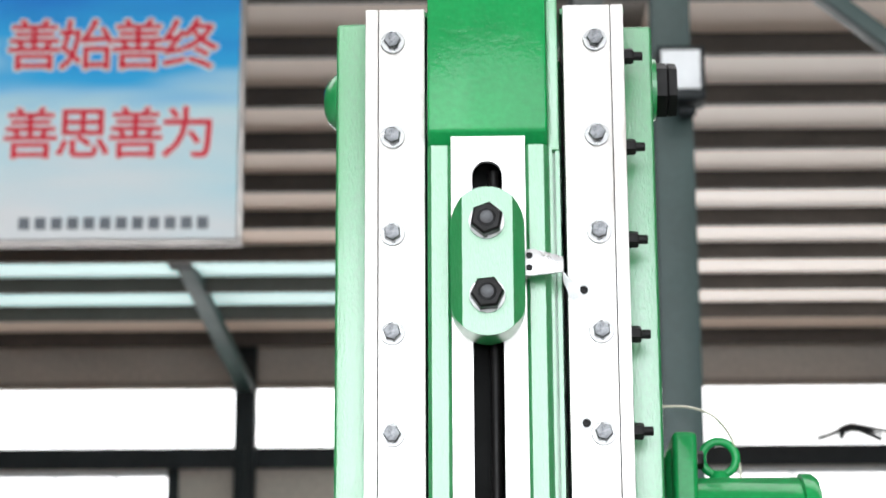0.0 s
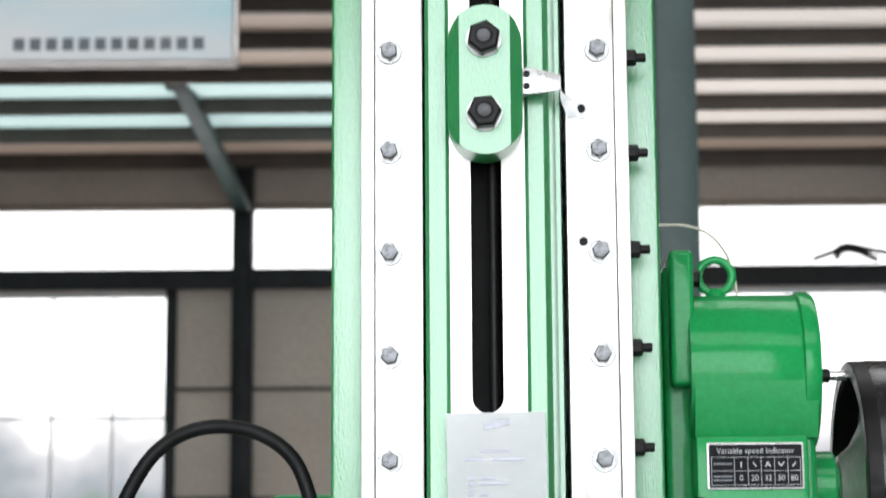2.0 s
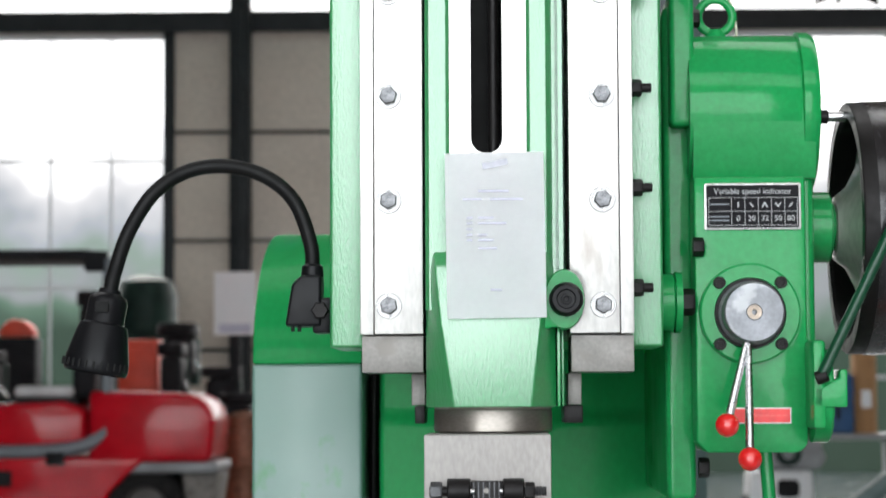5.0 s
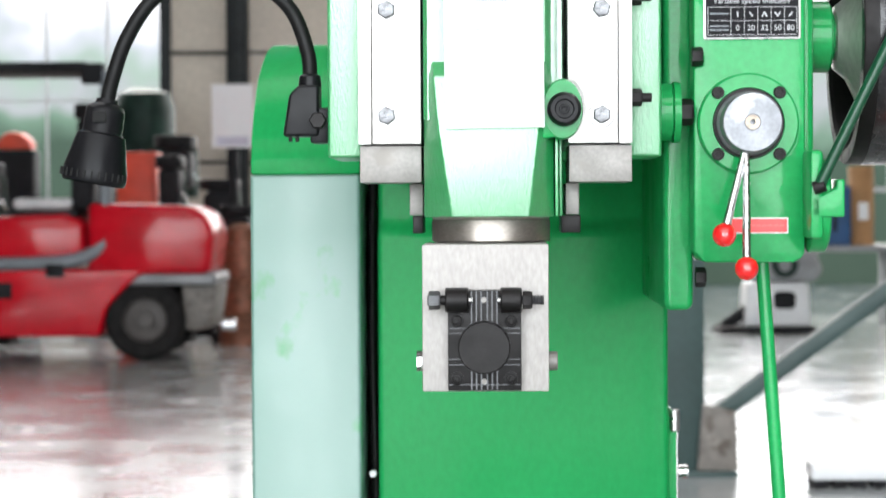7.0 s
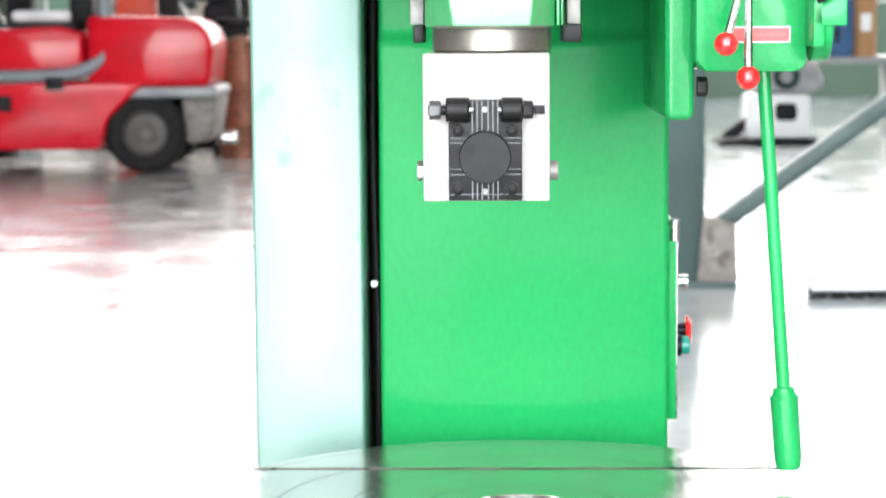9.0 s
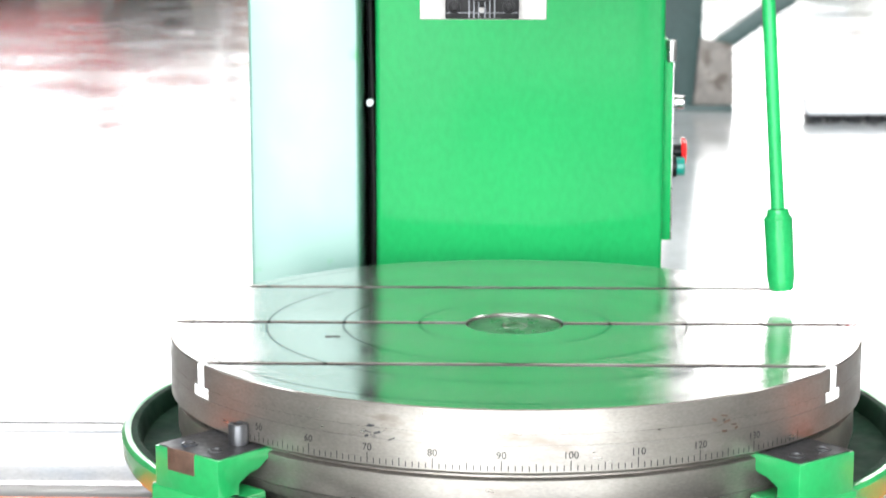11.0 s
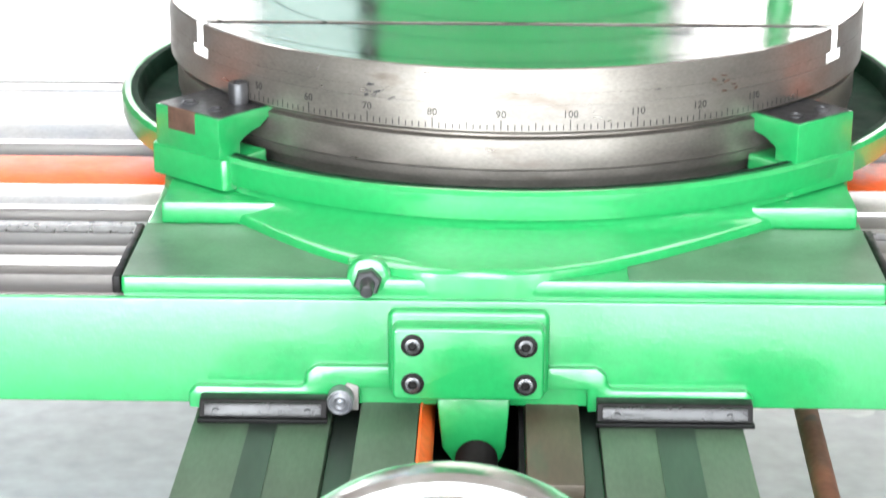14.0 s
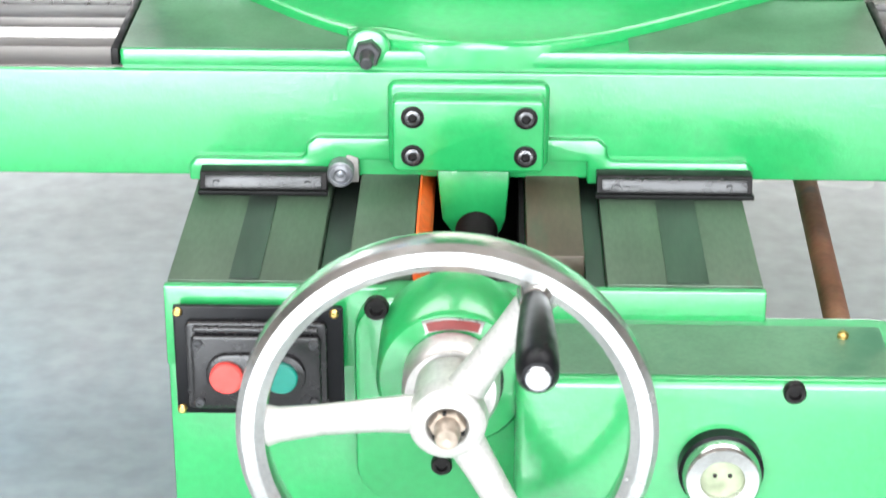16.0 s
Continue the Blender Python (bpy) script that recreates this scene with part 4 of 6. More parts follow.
for x in (-0.0775, 0.0075):
    for z in (0.4965, 0.5275):
        part("screw", lathe([(0, -0.0002), (0.0088, -0.0002), (0.0088, 0.0008), (0.0068, 0.001), (0.0066, 0.003), (0.0042, 0.0034), (0.0035, 0.001), (0, 0.001)], (x, -0.456, z), "y", 24), M_BLACK, nutpad, "black counterbore ring")
        part("screw_head", lathe([(0.0063, 0.0018), (0.0062, 0.0030), (0.0054, 0.0036), (0.0036, 0.0036), (0.0032, 0.0012)], (x, -0.456, z), "y", 24), M_HEX, nutpad, "grey socket screw head")
        part("screw_socket", lathe([(0.0034, 0.0030), (0.0030, 0.0014), (0, 0.0014)], (x, -0.456, z), "y", 6), M_BLACK, nutpad, "dark hexagon socket")
part("nut_bracket", prism([(-0.047, 0.428), (-0.011, 0.428), (-0.0065, 0.440), (-0.0035, 0.484), (-0.060, 0.484), (-0.0555, 0.440)], "y", -0.449, -0.40, 0.003), M_PAINT, car, "green nut bracket")


def thread(x, z, y0, y1, r, pitch=0.004, seg=20):
    prof, h = [(0, 0)], 0.0
    while h < y1 - y0:
        prof += [(r * 0.9, h), (r, h + pitch * 0.5)]
        h += pitch
    return lathe(prof + [(r * 0.9, h), (0, h)], (x, y1, z), "y", seg)


part("feed_screw", thread(-0.029, 0.4330, -0.60, -0.45, 0.0165, 0.005), M_BLACK, car, "black threaded feed screw")
for x0, x1 in ((-0.240, -0.143), (0.062, 0.180)):
    w = part("wiper", prism([(-0.456, 0.4645), (-0.437, 0.4645), (-0.437, 0.4795), (-0.450, 0.4795)], "x", x0, x1, 0.0012), M_BLACK, car, "black way wiper")
    part("wiper_lip", box(x0 - 0.001, x1 + 0.001, -0.4595, -0.452, 0.4638, 0.4672, 0.0006), M_RUBBER, w)
    part("wiper_plate", prism([(-0.4568, 0.4688), (-0.4540, 0.4688), (-0.4505, 0.4778), (-0.4535, 0.4778)], "x", x0 + 0.004, x1 - 0.004, 0.0005), M_OXIDE, w, "glossy black cover strip")
    for k in (0.13, 0.85):
        part("screw", socket_screw(0.0028, 0.002), M_BOLT, w, at=(x0 + (x1 - x0) * k, -0.4535, 0.472))
part("wiper_roll", lathe([(0.0, 0), (0.0102, 0), (0.0102, 0.012), (0.009, 0.013), (0.008, 0.011), (0.005, 0.013), (0.003, 0.011), (0, 0.013)], (-0.133, -0.437, 0.477), "y", 28), M_DISC, car, "rolled grey felt end")
part("felt_wedge", prism([(-0.145, 0.466), (-0.1195, 0.466), (-0.1195, 0.486), (-0.128, 0.489)], "y", -0.4375, -0.43, 0.001), M_CAP, car)
part("feed_shaft", rod((0.2370, -0.62, 0.395), (0.2515, -0.18, 0.395), 0.0098, seg=24), M_RUST, ROOT, "rusty brown feed shaft")

# cross ways on the carriage
for y0, y1, z1, m, lab in ((-0.4235, 0.2095, 0.5432, M_CAP, "grey machined top"), (-0.423, -0.381, 0.5535, M_GREYWAY, "grey ground way"), (-0.378, -0.350, 0.5495, M_GREYWAY, "grey cast recess"), (-0.349, -0.338, 0.554, M_STEEL, "bright ground way"),
                           (-0.335, -0.305, 0.551, M_GREYWAY, "grey machined way"), (-0.304, -0.264, 0.548, M_GREYWAY, "grey machined way"), (-0.250, -0.212, 0.551, M_GREYWAY, "grey machined way"), (-0.208, -0.147, 0.5535, M_STEEL, "bright ground way"),
                           (-0.144, -0.058, 0.5525, M_ORANGE, "orange primed strip"), (-0.056, -0.013, 0.5505, M_GREYWAY, "dark oily joint"), (-0.011, 0.140, 0.5535, M_STEEL, "bright ground way"), (0.1415, 0.1545, 0.550, M_BLACK, "dark groove"), (0.156, 0.195, 0.5535, M_STEEL, "bright ground way"), (0.197, 0.210, 0.552, M_BLACK, "dark rear edge")):
    part("cross_way", box(-0.81, 0.81, y0, y1, 0.5200 if z1 > 0.5435 else 0.5426, z1 + 0.001 if z1 > 0.5435 else z1, 0.0012 if z1 > 0.5435 else 0), m, car, lab)
part("rack", box(-0.81, 0.81, -0.2625, -0.2515, 0.545, 0.5545, 0), M_ZINC, car, "bright rack strip")

# saddle and table
saddle = part("saddle", join(box(-0.2975, 0.2775, -0.4271, -0.4236, 0.5515, 0.562, 0), prism(rounded(-0.300, 0.280, -0.4275, 0.40, 0.004), "z", 0.5547, 0.5695, 0.003, 2),
                             prism([(-0.287, -0.300), (0.275, -0.300), (0.275, 0.34), (-0.287, 0.34)], "z", 0.5696, 0.588, 0.003, 2)), M_PAINT, ROOT)


def flare(deg):
    """How far the neck's foot swells out towards the front."""
    return 0.076 * math.exp(-((deg - 264.5) / 17.5) ** 2 / 1.0 * 0.5)


def neck():
    prof = [(0.350, 0.0, 0.598), (0.353, 0.0, 0.592), (0.3535, 0.10, 0.5875), (0.354, 0.30, 0.5835), (0.355, 0.60, 0.5800), (0.3565, 0.88, 0.5780), (0.3575, 0.96, 0.5768), (0.358, 1.0, 0.5745), (0.3585, 1.01, 0.5700), (0.358, 1.0, 0.5565)]
    bm = bmesh.new()
    n = 160
    rings = []
    for r, k, z in prof:
        rings.append([])
        for i in range(n):
            d = 360 * i / n
            q = r + k * flare(d)
            x, y = q * math.cos(radians(d)), q * math.sin(radians(d))
            rings[-1].append(bm.verts.new((max(-0.2985, min(0.2785, x)), max(-0.4300, y), z)))
    for a, b in zip(rings, rings[1:]):
        for i in range(n):
            bm.faces.new((a[i], a[(i + 1) % n], b[(i + 1) % n], b[i]))
    return bm


part("neck", neck(), M_PAINT, saddle)
for s, x0, x1 in ((-1, -0.2985, -0.10), (1, 0.085, 0.2785)):
    n = 14
    pts = [(x0 + (x1 - x0) * i / n, -0.4255) for i in range(n + 1)]
    back = [(x1 + (x0 - x1) * i / n, -0.302) for i in range(n + 1)]
    part("saddle_top", prism(pts + back, "z", 0.5697, 0.5703), M_DULL, saddle, "oil-wiped dark green saddle top")
part("saddle_lug", lathe([(0, 0), (0.017, 0), (0.016, 0.006), (0.012, 0.008), (0, 0.008)], (-0.112, -0.420, 0.569), "y", 28), M_PAINT, saddle)
part("lug_ridge", tube([(-0.128, -0.401, 0.5712), (-0.108, -0.398, 0.5735), (-0.084, -0.408, 0.5735), (-0.060, -0.420, 0.5708)], 0.0055, 12, 6), M_PAINT, saddle, "cast ridge beside the lug")
part("lock_bolt", hexagon(0.0108, 0.009, "y", 12), M_BOLT, saddle, "dark steel lock bolt", at=(-0.112, -0.428, 0.569))
part("bolt_shank", rod((-0.112, -0.436, 0.569), (-0.112, -0.452, 0.5675), 0.0058, 0.0050, 18, 0.001), M_BOLT, saddle)
part("saddle_wiper", box(-0.3065, -0.3005, -0.427, -0.30, 0.556, 0.5695, 0.001), M_BLACK, saddle, "black saddle wiper")
part("saddle_wiper", box(0.2805, 0.2865, -0.427, -0.30, 0.556, 0.5695, 0.001), M_BLACK, saddle, "black saddle wiper")

tray = part("coolant_tray", lathe([(0.31, 0.600), (0.342, 0.600), (0.345, 0.616), (0.347, 0.6175), (0.358, 0.6175), (0.361, 0.6145), (0.3605, 0.600), (0.358, 0.594), (0.345, 0.592), (0.31, 0.592)], (0, 0, 0), "z", 128), M_PAINT, ROOT)
part("tray_floor", lathe([(0.29, 0.6008), (0.3418, 0.6008), (0.3446, 0.6158), (0.3468, 0.6179), (0.3525, 0.6180)], (0, 0, 0), "z", 128), M_SUMP, tray, "blackish green tray floor")


def clamp(angle, shift, out, half, name):
    """A stepped block on the tray whose nose holds the table's flange."""
    a = out - 0.084
    prof = [(a, 0.640), (a, 0.650), (out, 0.650), (out, 0.612), (out - 0.024, 0.612), (out - 0.024, 0.626), (out - 0.036, 0.632), (out - 0.046, 0.634), (out - 0.056, 0.640)]
    turn = Matrix.Rotation(radians(angle), 4, "Z") @ Matrix.Translation((0, shift, 0))
    bm = prism(prof, "y", -half, half, 0.0012)
    bm.transform(turn)
    ob = part("clamp_block", bm, M_PAINT, ROOT, name)
    seat = prism(rounded(out - 0.05, out + 0.0015, -half - 0.007, half + 0.007, 0.006), "z", 0.5895, 0.6165, 0.0025)
    seat.transform(turn)
    part("clamp_seat", seat, M_PAINT, ob)
    top = prism(rounded(a + 0.002, out - 0.002, -half + 0.0015, half - 0.0015, 0.002), "z", 0.6502, 0.6508)
    top.transform(turn)
    part("bare_top", top, M_BOLT, ob, "dark bare steel top")
    for s in (-0.016, 0.016):
        p = turn @ Vector((out - 0.019, s, 0.6509))
        part("screw", lathe([(0.0072, 0), (0.0072, 0.0008), (0.005, 0.0012), (0.004, -0.001), (0, -0.001)], p, "z", 20), M_BOLT, ob)
    return ob, turn


ob, turn = clamp(230.0, -0.046, 0.366, 0.038, "green clamp block with a bare top and a steel pin")
p = turn @ Vector((0.320, 0.014, 0.651))
part("pin", lathe([(0.0085, 0), (0.0085, 0.016), (0.0075, 0.0175), (0.004, 0.0175), (0.004, 0.014), (0, 0.014)], p, "z", 24), M_BOLT, ob, "grey steel pin")
notch = box(0.3645, 0.3668, -0.022, 0.010, 0.632, 0.6512, 0.0005)
notch.transform(turn)
part("notch", notch, M_NOTCH, ob, "bare milled notch")
clamp(311.0, 0.024, 0.357, 0.0335, "green clamp block with a bare drilled top")

TZ, TR, SLOTS = 0.705, 0.315, (-0.1645, 0.0, 0.1645)


def chord_piece(y0, y1, r, hole=0.0, n=40):
    """The slice of a disc between two chords, notched by the bore where it meets it."""
    x = lambda y: math.sqrt(max(r * r - y * y, 0.0))
    a0, a1 = math.asin(max(-1, y0 / r)), math.asin(min(1, y1 / r))
    right = [(r * math.cos(a0 + (a1 - a0) * i / n), r * math.sin(a0 + (a1 - a0) * i / n)) for i in range(n + 1)]
    left = [(-px, py) for px, py in right[::-1]]
    pts = right + left
    if hole and abs(y0) < hole:
        b = math.asin(y0 / hole)
        pts += [(-hole * math.cos(b + (math.pi - 2 * b) * i / 16), hole * math.sin(b + (math.pi - 2 * b) * i / 16)) for i in range(17)]
    elif hole and abs(y1) < hole:
        b = math.asin(y1 / hole)
        notch = [(hole * math.cos(b - (math.pi + 2 * b) * i / 16), hole * math.sin(b - (math.pi + 2 * b) * i / 16)) for i in range(17)]
        pts = right + notch + left
    out = []
    for q in pts:
        if not out or (Vector(q) - Vector(out[-1])).length > 1e-5:
            out.append(q)
    if (Vector(out[0]) - Vector(out[-1])).length < 1e-5:
        out.pop()
    return out


table = part("rotary_table", lathe([(0, TZ - 0.0297), (TR, TZ - 0.0297), (TR, 0.6535), (TR - 0.0035, 0.6505), (0.304, 0.6500), (0.304, 0.6468), (0.3085, 0.6460), (0.3095, 0.6450), (0.3095, 0.6205),
                                (0.3070, 0.6185), (0.3070, 0.6110), (0.302, 0.6095), (0.302, 0.601), (0, 0.601)], (0, 0, 0), "z", 144), M_TURNED, ROOT, "turned iron table body")
for z0, z1, half in ((TZ - 0.0295, TZ - 0.0205, 0.012), (TZ - 0.0204, TZ, 0.0052)):
    cuts = [-TR] + [s + d for s in SLOTS for d in (-half, half)] + [TR]
    for i in range(0, 8, 2):
        pts = chord_piece(cuts[i], cuts[i + 1], TR, 0.045)
        bm = prism(pts, "z", z0, z1)
        if z1 == TZ:
            rim_edges = [e for e in bm.edges if all(abs(v.co.z - TZ) < 1e-6 for v in e.verts)]
            soften(bm, 0.0009, 1, 30, rim_edges)
        seg_ob = part("table_segment", bm, M_TABLE, table, "ground table face with turned rings")
        seg_ob.data.materials.append(M_TURNED)
        for f in seg_ob.data.polygons:
            if abs(f.normal.z) < 0.5 and math.hypot(f.center.x, f.center.y) > TR * 0.985:
                f.material_index = 1
part("centre_plug", lathe([(0, TZ - 0.0022), (0.010, TZ - 0.0022), (0.0112, TZ - 0.0034), (0.0125, TZ - 0.0022), (0.0425, TZ - 0.0020), (0.0442, TZ - 0.0040), (0.0442, TZ - 0.029), (0, TZ - 0.029)], (0, 0, 0), "z", 48), M_PLUG, table, "sunk dark centre plug")
part("slot_tag", box(0.306, 0.3165, -0.006, 0.006, TZ - 0.010, TZ - 0.0005, 0.002), M_RED, table, "red dab at the slot end")
for x, y in ((-0.17, -0.062), (-0.163, -0.062)):
    part("table_mark", box(x, x + 0.006, y, y + 0.004, TZ + 0.0002, TZ + 0.0005, 0), M_GRAD, table)

random_marks = random.Random(7)
for a0, n, m in ((-110.5, 9, M_BOLT), (-58.0, 7, M_NOTCH)):
    for k in range(n):
        a, z = radians(a0 + random_marks.uniform(-2.2, 2.2)), 0.6835 + random_marks.uniform(-0.008, 0.008)
        w, h = random_marks.uniform(0.0006, 0.0035), random_marks.uniform(0.0003, 0.0022)
        stroke = box(-w, w, -0.0001, 0.0001, -h * 0.5, h * 0.5, 0)
        stroke.transform(Matrix.Translation(((TR + 0.0004) * math.cos(a), (TR + 0.0004) * math.sin(a), z)) @ Matrix.Rotation(a + radians(90), 4, "Z") @ Matrix.Rotation(random_marks.uniform(-0.6, 0.6), 4, "Y"))
        part("rim_mark", stroke, m, table, "faint handling mark")

# degree scale round the rim
ZERO = -2.3


def degrees_round(d):
    return radians(-90 + (d - 90) + ZERO)


bm = bmesh.new()
for d in range(44, 141):
    h = 0.0085 if d % 10 == 0 else 0.0065 if d % 5 == 0 else 0.0045
    a = degrees_round(d)
    c, t = Vector((math.cos(a), math.sin(a), 0)), Vector((-math.sin(a), math.cos(a), 0))
    q = [bm.verts.new(c * (TR + 0.00035) + t * s * 0.00045 + Vector((0, 0, 0.6548 + z))) for s, z in ((-1, 0), (1, 0), (1, h), (-1, h))]
    bm.faces.new(q)
part("degree_scale", bm, M_GRAD, table, "engraved degree lines")
for d in range(50, 131, 10):
    a = degrees_round(d)
    num = lettering(str(d), 0.0085, 0.0001)
    num.transform(Matrix.Translation((math.cos(a) * (TR + 0.0006), math.sin(a) * (TR + 0.0006), 0.6675)) @ Matrix.Rotation(a + radians(90), 4, "Z"))
    part("scale_number", num, M_GRAD, table, "engraved number")

# column
hood_pts = [(0.3865, 1.186)] + [(0.3865 + 0.30 * (1 - math.cos(radians(a))), 1.186 + 0.16 * math.sin(radians(a))) for a in range(6, 91, 6)] + [(0.95, 1.346), (0.95, 1.186)]
cheek = box(-0.285, -0.166, 0.38, 0.95, 0.0, 1.186, 0.004, 3)
for v in cheek.verts:
    v.co.y += (-0.166 - v.co.x) * 0.045
column = part("column_cheek", cheek, M_CHEEK, ROOT, "pale-sheened green column cheek")
part("column_hood", prism(hood_pts, "x", -0.2845, -0.1665, 0.003, 2), M_SATIN, column, "rounded green hood on the cheek")
front = part("column_front", join(prism([(0.42, 0.0), (0.42, 1.122), (0.431, 1.134), (0.436, 1.36), (0.9, 1.36), (0.9, 0.0)], "x", -0.150, 0.166, 0.006, 3)), M_SATIN, ROOT)
# Black backing stands in for the shade between the two castings.
part("gap_back", box(-0.166, -0.150, 0.55, 0.6, 0.0, 1.34, 0), M_VOID, front, "recess back, its shade put in as black")
part("hose", tube([(-0.1565, 0.45, 1.18), (-0.158, 0.455, 1.0), (-0.154, 0.45, 0.8), (-0.1535, 0.45, 0.55)], 0.0045, 10, 6), M_RUBBER, front, "black hose in the gap")
part("gap_bolt", rod((-0.157, 0.44, 0.858), (-0.157, 0.43, 0.858), 0.004, seg=10), M_PALE, front, "pale bolt end")
ebox = part("switch_plate", box(0.1665, 0.1765, 0.44, 0.62, 0.704, 0.922, 0.0012), M_SATIN, ROOT, "switch plate on the column side")
part("plate_edge", box(0.1767, 0.1778, 0.442, 0.61, 0.704, 0.920, 0.0003), M_ZINC, ebox, "bright plate edge")
part("knob_collar", rod((0.1778, 0.49, 0.853), (0.1815, 0.49, 0.853), 0.013, seg=24, bev=0.001), M_CHROME, ebox, "chromed switch collar")
part("knob", rod((0.1815, 0.49, 0.853), (0.1935, 0.49, 0.853), 0.0082, seg=20, bev=0.001), M_CHROME, ebox, "chromed rotary switch")
part("stop_stem", rod((0.1778, 0.51, 0.794), (0.192, 0.51, 0.794), 0.0085, seg=20), M_PLASTIC, ebox, "black button stem")
part("stop_knob", lathe([(0, 0), (0.0155, 0), (0.0165, 0.002), (0.0150, 0.0055), (0.010, 0.0072), (0, 0.0076)], (0.192, 0.51, 0.794), "x", 32), M_RED, ebox, "red mushroom button")
part("start_knob", rod((0.184, 0.47, 0.783), (0.1935, 0.47, 0.783), 0.0105, seg=24, bev=0.001), M_TEAL, ebox, "green button")
part("start_collar", rod((0.1778, 0.47, 0.783), (0.184, 0.47, 0.783), 0.0125, seg=24), M_PLASTIC, ebox)
part("hinge", rod((0.1745, 0.44, 0.903), (0.1745, 0.44, 0.927), 0.0055, seg=14, bev=0.001), M_ZINC, ebox)
for z in (0.912, 0.896, 0.72):
    part("plate_screw", lathe([(0, 0), (0.0035, 0), (0.003, 0.0022), (0, 0.0026)], (0.1778, 0.46, z), "x", 16), M_ZINC, ebox)

# guide head
left_cheek = prism([(-0.1685, 1.194), (-0.1685, 1.903), (-0.138, 1.903), (-0.138, 1.194)], "y", -0.04, 0.10, 0.003, 3)
for v in left_cheek.verts:
    v.co.y += (-0.138 - v.co.x) * 0.05
head = part("guide_head", join(left_cheek,
                               prism([(0.097, 1.194), (0.097, 1.903), (0.1275, 1.903), (0.1275, 1.194)], "y", -0.022, 0.10, 0.003, 3),
                               box(-0.16, 0.12, 0.06, 0.42, 1.20, 1.90, 0.004),
                               box(-0.1405, -0.082, -0.06, 0.06, 1.90, 1.9065, 0.002), box(0.040, 0.100, -0.06, 0.06, 1.9015, 1.908, 0.002)), M_CAST, ROOT, "textured green guide head")
part("pivot_cap", lathe([(0, 0.018), (0.012, 0.0175), (0.02, 0.014), (0.0275, 0.006), (0.029, 0.0), (0.029, -0.004), (0, -0.004)], (-0.1685, 0.045, 1.853), "x", 36, Matrix.Rotation(radians(-90), 4, "Y")), M_PAINT, head, "domed green pivot cap")
part("pivot_seat", lathe([(0, 0), (0.031, 0), (0.030, 0.007), (0, 0.007)], (0.1276, 0.045, 1.862), "x", 36), M_PAINT, head)
pn = lathe([(0, 0), (0.0275, 0), (0.0275, 0.010), (0.0255, 0.012), (0.0275, 0.012), (0.0265, 0.020), (0.012, 0.021), (0, 0.021)], (0.1346, 0.045, 1.862), "x", 6)
part("pivot_nut", pn, M_BLACK, head, "large black pivot nut")

bolt_me = finish(hexagon(0.0080, 0.0068, "y", 8), "bolt")
washer_me = finish(lathe([(0.005, 0), (0.0110, 0), (0.0113, 0.0008), (0.0107, 0.0018), (0.0095, 0.0018), (0.0090, 0.0012), (0.005, 0.0012)], (0, 0, 0), "y", 32), "washer")
for s, x0, x1, split in ((-1, -0.139, -0.0845, -0.1270), (1, 0.0425, 0.098, 0.0860)):
    lo, hi = (x0, split - 0.0003) if s < 0 else (split + 0.0003, x1)
    ma, mb = (split + 0.0003, x1) if s < 0 else (x0, split - 0.0003)
    rail = part("guide_rail", box(ma, mb, -0.08, 0.02, 1.205, 1.901 if s < 0 else 1.903, 0.0007), M_STEEL, ROOT, "ground steel guide rail")
    part("gib_strip", box(lo, hi, -0.0805, 0.02, 1.2045, 1.901 if s < 0 else 1.903, 0.0007), M_STEEL, rail, "ground steel gib strip")
    part("rail_foot", box(x0 + 0.001, x1, -0.074, 0.02, 1.1715, 1.2035, 0.001), M_CAP, rail, "grey machined rail foot")
    fx = x1 - 0.012 if s < 0 else x0 - 0.001
    part("way_end", box(fx, fx + 0.012, -0.035, 0.04, 1.143, 1.171, 0.001), M_CAP, rail)
    part("way_wiper", box(fx + (0.003 if s < 0 else -0.004), fx + (0.012 if s < 0 else 0.013), -0.04, 0.03, 1.127, 1.1425, 0.001), M_BLACK, rail)
    bx = -0.1140 if s < 0 else 0.0715
    for k in range(8):
        z = 1.869 - 0.0914 * k
        part("washer", washer_me, M_ZINC, rail, "bright zinc washer", at=(bx, -0.0802, z))
        b = part("bolt", bolt_me, M_HEX, rail, "grey hexagon bolt", at=(bx, -0.0812, z))
        b.rotation_euler = (0, radians((k * 47 + (13 if s > 0 else 0)) % 60), 0)
set_me = finish(join(hexagon(0.0078, 0.010, "x"), rod((0.009, 0, 0), (0.0185, 0, 0), 0.0042, seg=14, bev=0.0008)), "gib_screw")
for k in range(8):
    part("gib_screw", set_me, M_BLACK, head, "black gib screw and locknut", at=(0.098, -0.055, 1.861 - 0.088 * k))
for z in (1.632, 1.512):
    part("tape", box(0.0445, 0.062, -0.0808, -0.0803, z - 0.009, z + 0.007, 0), M_FILM, head, "pale tape scrap")
    part("stop_screw", lathe([(0, 0), (0.0038, 0), (0.0038, 0.0012), (0.002, 0.0016), (0.0016, 0.0008), (0, 0.0008)], (0.0565, -0.081, z), "y", 16), M_BLACK, head, "small black screw")

# ram
RC = -0.0285


def ram_body():
    prof = [(-0.082, 0.05), (-0.082, -0.088), (-0.0785, -0.092), (-0.064, -0.092), (-0.0612, -0.089), (-0.0612, -0.050), (0.0062, -0.050), (0.0062, -0.089), (0.009, -0.092), (0.0225, -0.092), (0.026, -0.088), (0.028, -0.080), (0.0305, -0.080), (0.0305, -0.066), (0.0335, -0.066), (0.0335, -0.072), (0.0375, -0.072), (0.0375, 0.05)]
    return prism(prof, "z", 1.225, 1.765)


